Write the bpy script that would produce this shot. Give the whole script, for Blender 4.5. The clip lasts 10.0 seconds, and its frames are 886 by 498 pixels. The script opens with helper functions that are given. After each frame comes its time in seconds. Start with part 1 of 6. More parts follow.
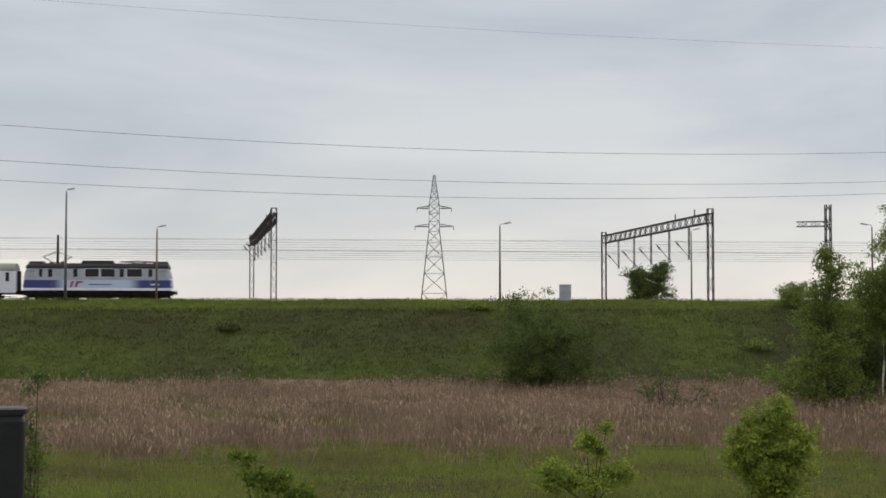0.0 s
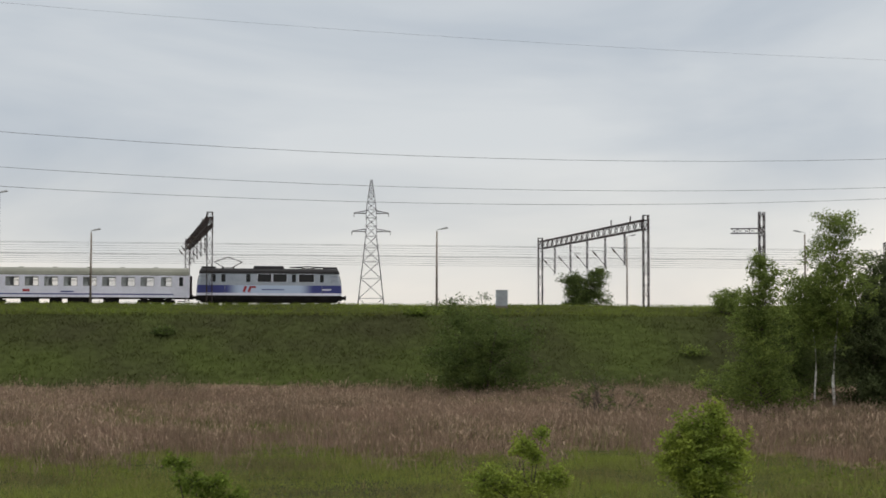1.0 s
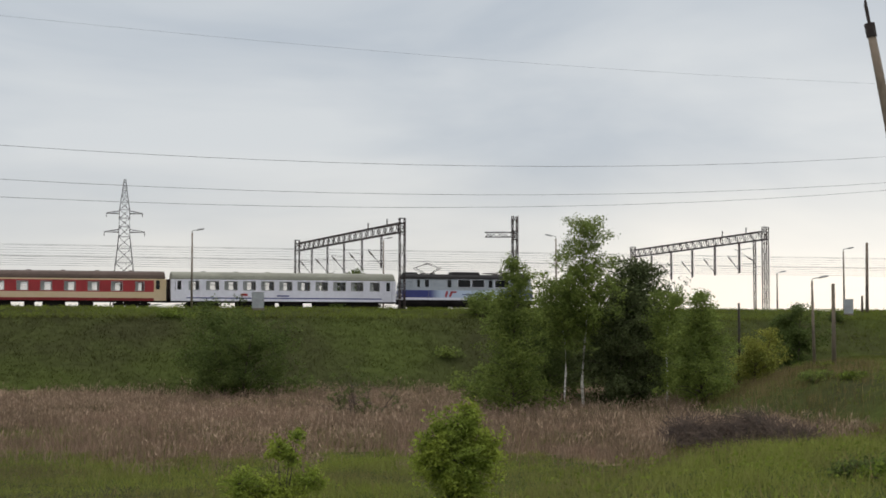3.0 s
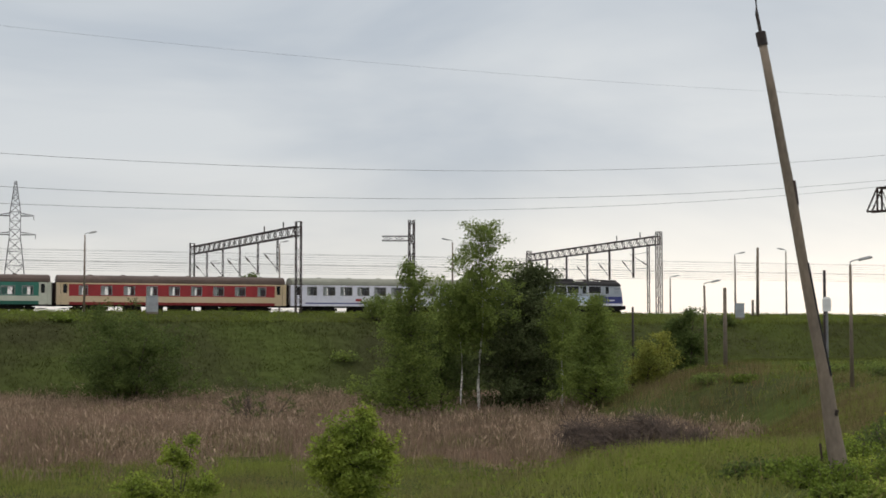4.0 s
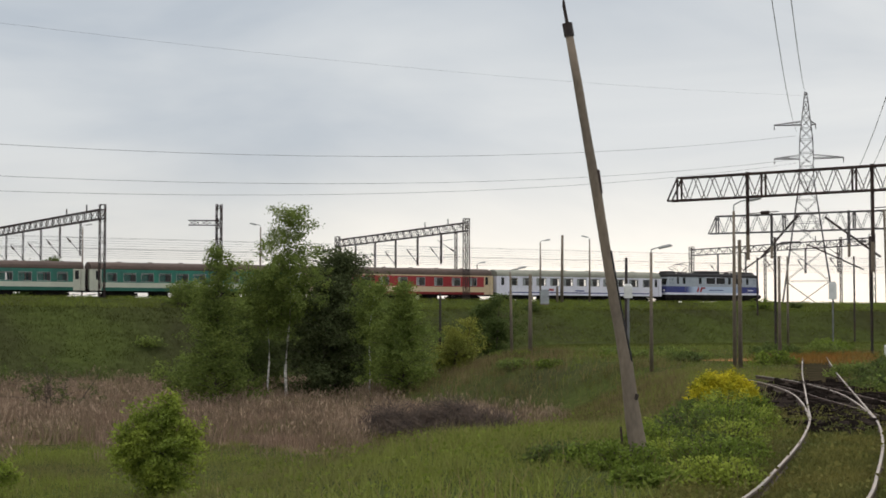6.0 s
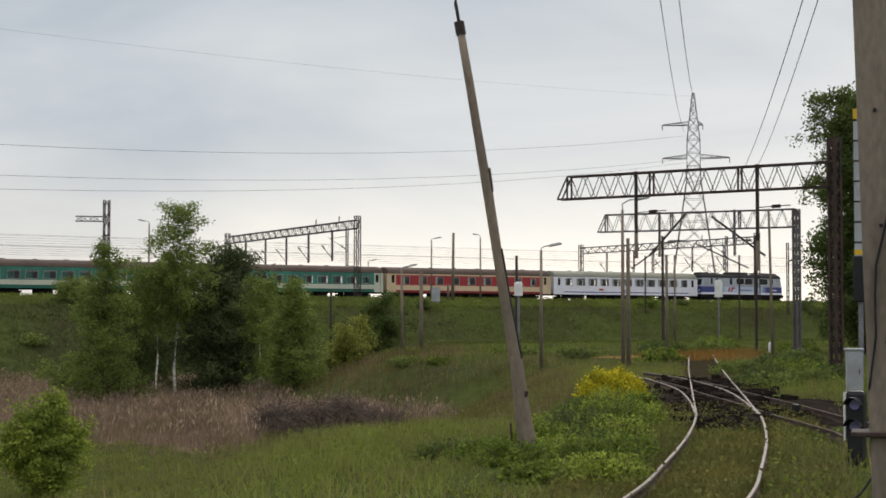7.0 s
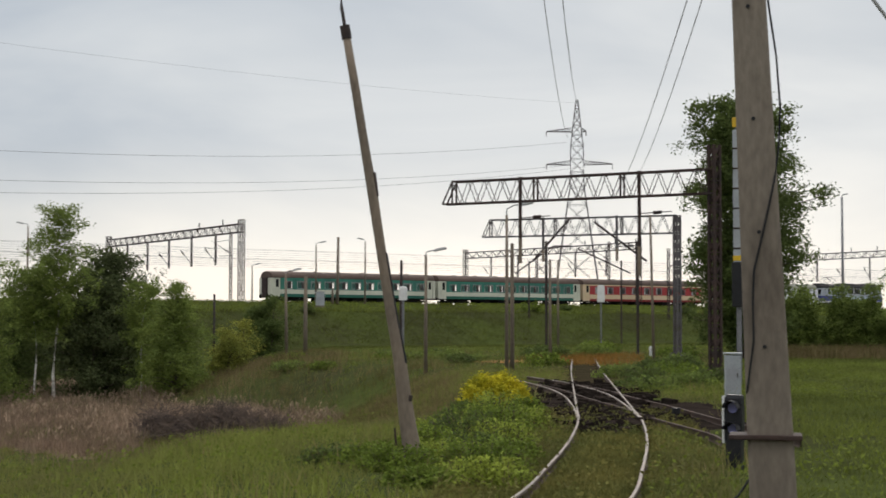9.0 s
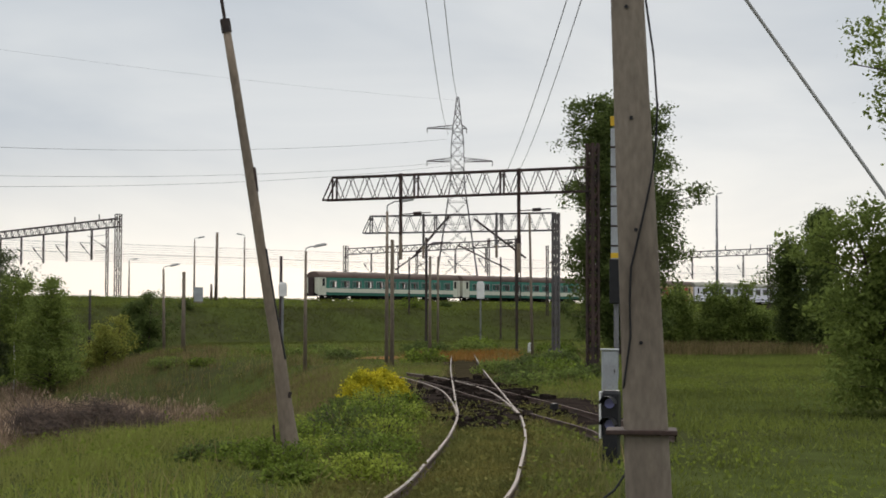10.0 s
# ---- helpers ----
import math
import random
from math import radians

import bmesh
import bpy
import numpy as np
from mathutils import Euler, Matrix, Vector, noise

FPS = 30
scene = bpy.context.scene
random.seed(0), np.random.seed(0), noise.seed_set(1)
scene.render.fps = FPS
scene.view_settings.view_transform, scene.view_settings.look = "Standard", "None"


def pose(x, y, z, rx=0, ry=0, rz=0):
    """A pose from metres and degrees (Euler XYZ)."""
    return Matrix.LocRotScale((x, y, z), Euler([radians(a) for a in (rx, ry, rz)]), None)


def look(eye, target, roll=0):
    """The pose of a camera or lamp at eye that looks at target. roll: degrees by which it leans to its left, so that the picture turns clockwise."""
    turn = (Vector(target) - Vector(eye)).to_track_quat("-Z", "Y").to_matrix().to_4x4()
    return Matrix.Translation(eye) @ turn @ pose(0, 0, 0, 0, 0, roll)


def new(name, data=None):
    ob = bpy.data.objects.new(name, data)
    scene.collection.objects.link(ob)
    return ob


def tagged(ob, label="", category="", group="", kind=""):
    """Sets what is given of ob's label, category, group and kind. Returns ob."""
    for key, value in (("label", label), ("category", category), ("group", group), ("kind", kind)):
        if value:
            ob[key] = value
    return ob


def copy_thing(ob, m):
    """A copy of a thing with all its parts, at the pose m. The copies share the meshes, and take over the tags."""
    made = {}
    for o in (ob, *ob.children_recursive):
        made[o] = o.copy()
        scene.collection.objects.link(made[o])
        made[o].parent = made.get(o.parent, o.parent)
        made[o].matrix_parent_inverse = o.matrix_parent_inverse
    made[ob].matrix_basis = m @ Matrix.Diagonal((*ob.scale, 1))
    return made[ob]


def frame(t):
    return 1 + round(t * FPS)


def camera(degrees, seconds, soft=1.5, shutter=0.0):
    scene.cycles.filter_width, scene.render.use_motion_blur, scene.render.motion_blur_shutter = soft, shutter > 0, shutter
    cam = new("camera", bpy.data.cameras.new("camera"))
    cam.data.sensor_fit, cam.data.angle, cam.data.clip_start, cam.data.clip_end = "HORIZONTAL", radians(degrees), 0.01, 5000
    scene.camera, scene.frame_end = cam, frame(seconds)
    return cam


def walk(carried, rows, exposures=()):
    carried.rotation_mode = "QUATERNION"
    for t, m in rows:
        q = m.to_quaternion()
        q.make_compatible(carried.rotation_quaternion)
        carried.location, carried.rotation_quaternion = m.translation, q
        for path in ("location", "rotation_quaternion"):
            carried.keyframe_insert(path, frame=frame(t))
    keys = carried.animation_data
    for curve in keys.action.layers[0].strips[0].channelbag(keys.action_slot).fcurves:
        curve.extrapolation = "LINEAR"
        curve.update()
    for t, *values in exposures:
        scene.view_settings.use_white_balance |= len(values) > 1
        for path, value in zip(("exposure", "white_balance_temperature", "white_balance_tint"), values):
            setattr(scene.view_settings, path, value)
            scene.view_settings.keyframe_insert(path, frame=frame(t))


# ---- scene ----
import collections

# The camera stands at the origin and pans to its right.
EYE = 2.25
cam = camera(32.4, 10.0, soft=1.6, shutter=0.2)
ROWS = [
    (0, 0.009, 2.852, -0.001), (0.5, -0.328, 2.943, 0.031), (1, -2.371, 3.048, -0.145), (1.5, -4.951, 3.141, -0.311),
    (2, -7.075, 3.002, -0.177), (2.5, -9.246, 3.041, -0.041), (3, -11.489, 3.142, -0.018), (4.5, -17.161, 3.225, 0.046),
    (5, -18.946, 3.053, 0.006), (5.5, -20.650, 2.918, -0.052), (7, -26.658, 2.657, -0.057), (7.5, -28.118, 2.855, -0.006),
    (8, -28.363, 2.871, 0.153), (8.5, -27.984, 2.796, 0.226), (9, -30.988, 2.831, -0.102), (9.5, -33.343, 2.830, -0.240),
    (10, -35.492, 2.700, -0.162),
]
walk(cam, [(t, pose(0, 0, EYE, 90 + pitch, roll, yaw)) for t, yaw, pitch, roll in ROWS])

# ---- world and light: a closed, bright cloud cover, thinner low down towards the hidden evening sun ----
SUN_AZ, SUN_EL = 42.0, 24.0          # degrees to the right of the first view, degrees up
sun_dir = Vector((math.sin(radians(SUN_AZ)) * math.cos(radians(SUN_EL)), math.cos(radians(SUN_AZ)) * math.cos(radians(SUN_EL)), math.sin(radians(SUN_EL))))


def make_world():
    w = bpy.data.worlds.new("overcast_sky")
    w.use_nodes = True
    scene.world = w
    nt = w.node_tree
    nt.nodes.clear()
    N, L = nt.nodes.new, nt.links.new
    out, bg = N("ShaderNodeOutputWorld"), N("ShaderNodeBackground")
    L(bg.outputs[0], out.inputs[0])
    tc = N("ShaderNodeTexCoord")
    sep = N("ShaderNodeSeparateXYZ")
    L(tc.outputs["Generated"], sep.inputs[0])
    # cloud colour by height above the horizon
    ramp = N("ShaderNodeValToRGB")
    e = ramp.color_ramp.elements
    e[0].position, e[0].color = 0.0, (0.92, 0.855, 0.77, 1)
    e[1].position, e[1].color = 0.95, (1.80, 1.78, 1.78, 1)
    for p, c in ((0.05, (0.785, 0.778, 0.75, 1)), (0.12, (0.600, 0.640, 0.680, 1)), (0.21, (0.582, 0.628, 0.675, 1)), (0.32, (0.74, 0.77, 0.81, 1))):
        k = e.new(p)
        k.color = c
    L(sep.outputs["Z"], ramp.inputs[0])
    # slow, flat cloud layers
    mp = N("ShaderNodeMapping")
    mp.inputs["Scale"].default_value = (1.5, 1.5, 5.5)
    L(tc.outputs["Generated"], mp.inputs[0])
    ns = N("ShaderNodeTexNoise")
    ns.inputs["Scale"].default_value, ns.inputs["Detail"].default_value, ns.inputs["Roughness"].default_value = 2.2, 5.0, 0.5
    ns.inputs["Distortion"].default_value = 0.4
    L(mp.outputs[0], ns.inputs["Vector"])
    nr = N("ShaderNodeMapRange")
    nr.inputs[1].default_value, nr.inputs[2].default_value, nr.inputs[3].default_value, nr.inputs[4].default_value = 0.33, 0.67, 0.0, 1.0
    L(ns.outputs["Fac"], nr.inputs[0])
    tone = N("ShaderNodeMixRGB")
    tone.inputs[1].default_value, tone.inputs[2].default_value = (0.80, 0.832, 0.878, 1), (1.13, 1.105, 1.075, 1)
    L(nr.outputs[0], tone.inputs[0])
    m1 = N("ShaderNodeVectorMath")
    m1.operation = "MULTIPLY"
    L(ramp.outputs[0], m1.inputs[0])
    L(tone.outputs[0], m1.inputs[1])
    # the brighter part of the cover round the hidden sun
    dot = N("ShaderNodeVectorMath")
    dot.operation = "DOT_PRODUCT"
    dot.inputs[1].default_value = Vector((math.sin(radians(SUN_AZ)), math.cos(radians(SUN_AZ)), 0.03)).normalized()
    L(tc.outputs["Generated"], dot.inputs[0])
    gl = N("ShaderNodeMapRange")
    gl.interpolation_type = "SMOOTHSTEP"
    gl.inputs[1].default_value, gl.inputs[2].default_value, gl.inputs[3].default_value, gl.inputs[4].default_value = 0.86, 1.02, 0.0, 0.27
    L(dot.outputs["Value"], gl.inputs[0])
    glow = N("ShaderNodeVectorMath")
    glow.operation = "SCALE"
    glow.inputs[0].default_value = (1.0, 0.91, 0.77)
    low, both = N("ShaderNodeMapRange"), N("ShaderNodeMath")
    low.inputs[1].default_value, low.inputs[2].default_value, low.inputs[3].default_value, low.inputs[4].default_value = 0.03, 0.17, 1.0, 0.15
    L(sep.outputs["Z"], low.inputs[0])
    both.operation = "MULTIPLY"
    L(gl.outputs[0], both.inputs[0])
    L(low.outputs[0], both.inputs[1])
    L(both.outputs[0], glow.inputs["Scale"])
    ad = N("ShaderNodeVectorMath")
    ad.operation = "ADD"
    L(m1.outputs[0], ad.inputs[0])
    L(glow.outputs[0], ad.inputs[1])
    # a little clear sky shines through
    sky = N("ShaderNodeTexSky")
    sky.sky_type, sky.sun_disc = "NISHITA", False
    sky.sun_elevation, sky.sun_rotation = radians(SUN_EL), radians(SUN_AZ)
    sk = N("ShaderNodeVectorMath")
    sk.operation = "SCALE"
    sk.inputs["Scale"].default_value = 0.06
    L(sky.outputs[0], sk.inputs[0])
    mx = N("ShaderNodeMixRGB")
    mx.inputs[0].default_value = 0.06
    L(ad.outputs[0], mx.inputs[1])
    L(sk.outputs[0], mx.inputs[2])
    L(mx.outputs[0], bg.inputs["Color"])
    bg.inputs["Strength"].default_value = 1.0


make_world()
sun_data = bpy.data.lights.new("sun", "SUN")
sun_data.energy, sun_data.angle, sun_data.color = 1.0, radians(25), (1.0, 0.93, 0.84)
sun = new("sun", sun_data)
sun.matrix_world = look(sun_dir * 300, (0, 0, 0))


# ---- materials ----
def mat(name, colour, rough=0.8, metal=0.0, var=0.25, scale=1.0, fine=12.0, bump=0.2, second=None, island=0.0, rand=0.0, spec=0.3, leaf=0.0, stretch=(1, 1, 1)):
    """A surface with broad stains and fine grain; second: the colour it wears towards; scale: broad patches per metre."""
    m = bpy.data.materials.new(name)
    m.use_nodes = True
    nt = m.node_tree
    N, L = nt.nodes.new, nt.links.new
    b = nt.nodes["Principled BSDF"]
    b.inputs["Roughness"].default_value, b.inputs["Metallic"].default_value = rough, metal
    b.inputs["Specular IOR Level"].default_value = 0.04 if leaf else spec
    tc, geo = N("ShaderNodeTexCoord"), N("ShaderNodeNewGeometry")
    mp = N("ShaderNodeMapping")
    mp.inputs["Scale"].default_value = stretch
    L(geo.outputs["Position"] if island or leaf else tc.outputs["Object"], mp.inputs[0])
    big, small = N("ShaderNodeTexNoise"), N("ShaderNodeTexNoise")
    for n, s, d in ((big, scale, 4), (small, scale * fine, 3)):
        n.inputs["Scale"].default_value, n.inputs["Detail"].default_value = s, d
        L(mp.outputs[0], n.inputs["Vector"])
    dark = second or tuple(c * (1 - 1.4 * var) for c in colour)
    ramp = N("ShaderNodeValToRGB")
    ramp.color_ramp.elements[0].position, ramp.color_ramp.elements[0].color = 0.34, (*dark, 1)
    ramp.color_ramp.elements[1].position, ramp.color_ramp.elements[1].color = 0.62, (*colour, 1)
    L(big.outputs["Fac"], ramp.inputs[0])
    hsv = N("ShaderNodeHueSaturation")
    L(ramp.outputs[0], hsv.inputs["Color"])
    mr = N("ShaderNodeMapRange")
    mr.inputs[1].default_value, mr.inputs[2].default_value, mr.inputs[3].default_value, mr.inputs[4].default_value = 0.25, 0.75, 1 - var, 1 + var
    L(small.outputs["Fac"], mr.inputs[0])
    val = mr.outputs[0]
    for amount, sock in ((island, geo.outputs["Random Per Island"]), (rand, None)):
        if amount:
            if sock is None:
                sock = N("ShaderNodeObjectInfo").outputs["Random"]
            r2, mu = N("ShaderNodeMapRange"), N("ShaderNodeMath")
            r2.inputs[3].default_value, r2.inputs[4].default_value = 1 - amount, 1 + amount
            mu.operation = "MULTIPLY"
            L(sock, r2.inputs[0])
            L(r2.outputs[0], mu.inputs[0])
            L(val, mu.inputs[1])
            val = mu.outputs[0]
    L(val, hsv.inputs["Value"])
    L(hsv.outputs[0], b.inputs["Base Color"])
    if bump:
        bp = N("ShaderNodeBump")
        bp.inputs["Strength"].default_value, bp.inputs["Distance"].default_value = bump, 0.02
        L(small.outputs["Fac"], bp.inputs["Height"])
        L(bp.outputs[0], b.inputs["Normal"])
    if leaf:
        tr, ms = N("ShaderNodeBsdfTranslucent"), N("ShaderNodeMixShader")
        L(hsv.outputs[0], tr.inputs["Color"])
        ms.inputs[0].default_value = leaf
        L(b.outputs[0], ms.inputs[1])
        L(tr.outputs[0], ms.inputs[2])
        L(ms.outputs[0], nt.nodes["Material Output"].inputs[0])
    return m


def glass_mat(name, tint, clear):
    m = bpy.data.materials.new(name)
    m.use_nodes = True
    nt = m.node_tree
    N, L = nt.nodes.new, nt.links.new
    b = nt.nodes["Principled BSDF"]
    b.inputs["Base Color"].default_value, b.inputs["Roughness"].default_value = (*tint, 1), 0.12
    b.inputs["Specular IOR Level"].default_value = 0.25
    tr, ms = N("ShaderNodeBsdfTransparent"), N("ShaderNodeMixShader")
    ms.inputs[0].default_value = clear
    L(b.outputs[0], ms.inputs[1])
    L(tr.outputs[0], ms.inputs[2])
    L(ms.outputs[0], nt.nodes["Material Output"].inputs[0])
    return m


M_TURF = mat("turf", (0.056, 0.070, 0.021), var=0.3, scale=0.10, fine=14, second=(0.044, 0.047, 0.021), bump=0.6, spec=0.0)
M_MARSH = mat("marsh_litter", (0.20, 0.145, 0.10), var=0.35, scale=0.1, fine=20, second=(0.13, 0.10, 0.06), bump=0.6, spec=0.0)
M_BALLAST = mat("ballast", (0.20, 0.18, 0.16), var=0.3, scale=0.4, fine=20, bump=0.8, spec=0.0)
M_CINDER = mat("oily_cinder_ballast", (0.032, 0.025, 0.021), var=0.4, scale=0.8, fine=14, second=(0.016, 0.013, 0.011), bump=0.9, spec=0.0)
M_SIDEBED = mat("weedy_ballast", (0.050, 0.040, 0.024), var=0.35, scale=0.8, fine=14, second=(0.028, 0.025, 0.014), bump=0.8, spec=0.0)
M_RUSTSOIL = mat("rusty_soil", (0.30, 0.14, 0.055), var=0.35, scale=0.5, fine=12, second=(0.16, 0.11, 0.05), bump=0.6, spec=0.0)
M_GRASS = mat("meadow_blades", (0.194, 0.222, 0.050), var=0.16, scale=0.16, fine=9, second=(0.148, 0.135, 0.060), bump=0, island=0.15, leaf=0.3)
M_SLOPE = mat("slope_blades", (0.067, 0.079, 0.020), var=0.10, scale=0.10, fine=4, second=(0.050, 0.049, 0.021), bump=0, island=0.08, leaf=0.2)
M_LAWN = mat("lush_field_blades", (0.160, 0.190, 0.042), var=0.2, scale=0.13, fine=7, second=(0.090, 0.106, 0.030), bump=0, island=0.15, leaf=0.3)
M_HERB = mat("meadow_herb_leaves", (0.165, 0.205, 0.036), var=0.2, scale=0.3, fine=6, second=(0.125, 0.155, 0.032), bump=0, island=0.2, leaf=0.3)
# brow grass: the extra sky light on the flat top is put into its colour
M_BROWLIT = mat("skylit_brow_blades", (0.185, 0.230, 0.040), var=0.15, scale=0.15, fine=8, second=(0.110, 0.125, 0.022), bump=0, island=0.25, leaf=0.3)
M_DRY = mat("dry_blades", (0.24, 0.19, 0.09), var=0.25, scale=0.3, fine=6, second=(0.15, 0.13, 0.05), bump=0, island=0.4, leaf=0.2)
M_DRYPINK = mat("dry_marsh_blades", (0.19, 0.145, 0.075), var=0.3, scale=0.3, fine=6, second=(0.11, 0.10, 0.035), bump=0, island=0.4, leaf=0.15)
M_TRACKWEED = mat("olive_weeds", (0.165, 0.150, 0.045), var=0.3, scale=0.5, fine=6, second=(0.10, 0.115, 0.035), bump=0, island=0.22, leaf=0.25)
M_REED = mat("dry_reed", (0.255, 0.180, 0.132), var=0.2, scale=0.22, fine=7, second=(0.165, 0.125, 0.082), bump=0, island=0.38, leaf=0.1)
M_RUSTGRASS = mat("rust_stained_grass", (0.27, 0.125, 0.035), var=0.2, scale=0.4, fine=6, second=(0.16, 0.12, 0.03), bump=0, island=0.3, leaf=0.2)
M_REEDPALE = mat("pale_reed_plumes", (0.33, 0.245, 0.172), var=0.2, scale=0.3, fine=9, second=(0.29, 0.215, 0.15), bump=0, island=0.35, leaf=0.15)
M_REEDGREEN = mat("green_reed", (0.16, 0.17, 0.06), var=0.25, scale=0.2, fine=9, bump=0, island=0.4, leaf=0.15)
M_WEED = mat("nettle_leaves", (0.160, 0.212, 0.036), var=0.2, scale=0.5, fine=6, second=(0.105, 0.148, 0.028), bump=0, island=0.4, leaf=0.3)
M_LEAF = mat("birch_leaves", (0.175, 0.222, 0.055), var=0.2, scale=0.5, fine=6, second=(0.125, 0.166, 0.045), bump=0, island=0.3, leaf=0.42)
M_LEAFLIGHT = mat("young_leaves", (0.27, 0.32, 0.055), var=0.22, scale=0.8, fine=6, second=(0.18, 0.235, 0.045), bump=0, island=0.4, leaf=0.42)
M_LEAFYELLOW = mat("yellow_green_leaves", (0.270, 0.275, 0.060), var=0.25, scale=0.8, fine=6, second=(0.17, 0.19, 0.045), bump=0, island=0.35, leaf=0.4)
M_LEAFDARK = mat("dark_leaves", (0.108, 0.142, 0.042), var=0.25, scale=0.6, fine=6, second=(0.074, 0.101, 0.033), bump=0, island=0.3, leaf=0.42)
M_PINE = mat("pine_needles", (0.105, 0.128, 0.055), var=0.3, scale=0.6, fine=6, bump=0, island=0.4, leaf=0.22)
M_BROOM = mat("broom_blossom", (0.52, 0.45, 0.030), var=0.2, scale=2, fine=6, second=(0.34, 0.33, 0.03), bump=0, island=0.35, leaf=0.3)
M_BARK = mat("bark", (0.085, 0.065, 0.05), var=0.35, scale=3, fine=8, bump=0.8)
M_BIRCHBARK = mat("birch_bark", (0.80, 0.77, 0.71), var=0.2, scale=2.2, fine=7, second=(0.30, 0.27, 0.24), bump=0.5, stretch=(1, 1, 3))
M_BRUSH = mat("dead_brushwood", (0.105, 0.075, 0.055), var=0.35, scale=2, fine=8, second=(0.05, 0.036, 0.03), bump=0.4, island=0.5)
M_TWIG = mat("dry_twigs", (0.085, 0.062, 0.050), var=0.35, scale=2, fine=8, bump=0.4, island=0.3)
M_STEEL = mat("dark_painted_steel", (0.034, 0.030, 0.030), rough=0.75, metal=0.0, var=0.3, scale=0.8, second=(0.050, 0.030, 0.024), bump=0.2)
M_RUST = mat("rusted_steel", (0.058, 0.036, 0.029), rough=0.85, metal=0.0, var=0.35, scale=1.5, second=(0.030, 0.022, 0.020), bump=0.4)
M_GALV = mat("galvanised_steel", (0.20, 0.20, 0.21), rough=0.6, metal=0.3, var=0.2, scale=1.0, bump=0.1)
M_PYLON = mat("dull_zinc_steel", (0.105, 0.100, 0.102), rough=0.75, metal=0.0, var=0.2, scale=0.8, second=(0.080, 0.070, 0.068), bump=0.1)
M_WIRE = mat("wire_metal", (0.13, 0.13, 0.135), rough=0.6, metal=0.4, var=0.1, bump=0)
M_RAILTOP = mat("polished_rail_head", (0.15, 0.128, 0.108), rough=0.6, metal=0.0, var=0.2, scale=2, second=(0.20, 0.15, 0.12), bump=0.05, spec=0.15)
M_RAILRUST = mat("rusty_rail", (0.075, 0.047, 0.034), rough=0.85, metal=0.2, var=0.3, scale=2, bump=0.4)
M_SLEEPER = mat("tarred_wood_sleeper", (0.075, 0.058, 0.045), var=0.35, scale=3, fine=10, bump=0.7, rand=0.3)
M_CONCRETE = mat("weathered_concrete", (0.215, 0.182, 0.145), rough=0.9, var=0.2, scale=1.5, fine=18, second=(0.140, 0.115, 0.090), bump=0.35, stretch=(1, 1, 0.35))
M_POLE = mat("grey_brown_pole", (0.212, 0.168, 0.126), rough=0.9, var=0.2, scale=1.2, fine=14, second=(0.14, 0.115, 0.09), bump=0.3, stretch=(1, 1, 0.4))
M_LAMPGREY = mat("lamp_grey", (0.36, 0.36, 0.35), rough=0.5, var=0.1, scale=2, bump=0.05)
M_CABINET = mat("grey_cabinet_paint", (0.36, 0.385, 0.40), rough=0.55, var=0.12, scale=1.5, second=(0.29, 0.30, 0.31), bump=0.1)
M_BLACK = mat("black_plastic", (0.014, 0.014, 0.016), rough=0.5, var=0.2, scale=4, bump=0.1)
M_WHITE = mat("white_board", (0.72, 0.72, 0.70), rough=0.6, var=0.1, scale=3, bump=0.05)
M_YELLOW = mat("yellow_board", (0.62, 0.40, 0.03), rough=0.6, var=0.12, scale=3, bump=0.05)
M_UNDER = mat("brake_dust_black", (0.017, 0.015, 0.014), rough=0.95, spec=0.1, var=0.35, scale=1.2, bump=0.3)
M_ROOFDARK = mat("sooty_roof", (0.030, 0.028, 0.028), rough=0.8, var=0.25, scale=0.6, bump=0.2, stretch=(0.3, 1, 1))
M_ROOFGREEN = mat("dusty_grey_green_roof", (0.255, 0.255, 0.205), rough=0.8, var=0.15, scale=0.6, second=(0.19, 0.19, 0.15), bump=0.15, stretch=(0.3, 1, 1))
M_ROOFBROWN = mat("sooty_brown_roof", (0.105, 0.073, 0.058), rough=0.8, var=0.25, scale=0.6, bump=0.2, stretch=(0.3, 1, 1))
M_TWHITE = mat("train_pale_grey_paint", (0.74, 0.735, 0.80), rough=0.35, var=0.06, scale=0.5, fine=8, second=(0.64, 0.635, 0.70), bump=0.02, spec=0.5)
M_TGREY = mat("loco_pale_grey_paint", (0.36, 0.39, 0.43), rough=0.35, var=0.07, scale=0.6, fine=8, second=(0.30, 0.33, 0.37), bump=0.02, spec=0.5)
M_TBLUE = mat("train_blue_paint", (0.036, 0.044, 0.195), rough=0.35, var=0.1, scale=0.6, fine=8, bump=0.02, spec=0.5)
M_TRED = mat("train_red_paint", (0.34, 0.022, 0.026), rough=0.4, var=0.1, scale=0.6, fine=8, second=(0.27, 0.018, 0.022), bump=0.02, spec=0.5)
M_TDRED = mat("train_dark_red_paint", (0.22, 0.022, 0.022), rough=0.45, var=0.12, scale=0.6, fine=8, bump=0.02)
M_TCREAM = mat("train_cream_paint", (0.58, 0.45, 0.30), rough=0.4, var=0.07, scale=0.6, fine=8, second=(0.55, 0.43, 0.25), bump=0.02, spec=0.5)
M_GREENCURTAIN = mat("green_curtain", (0.05, 0.17, 0.13), rough=0.9, var=0.15, scale=3, bump=0.1)
M_SLOPELIGHTER = mat("lighter_slope_blades", (0.104, 0.122, 0.028), var=0.12, scale=0.10, fine=4, second=(0.074, 0.078, 0.025), bump=0, island=0.12, leaf=0.2)
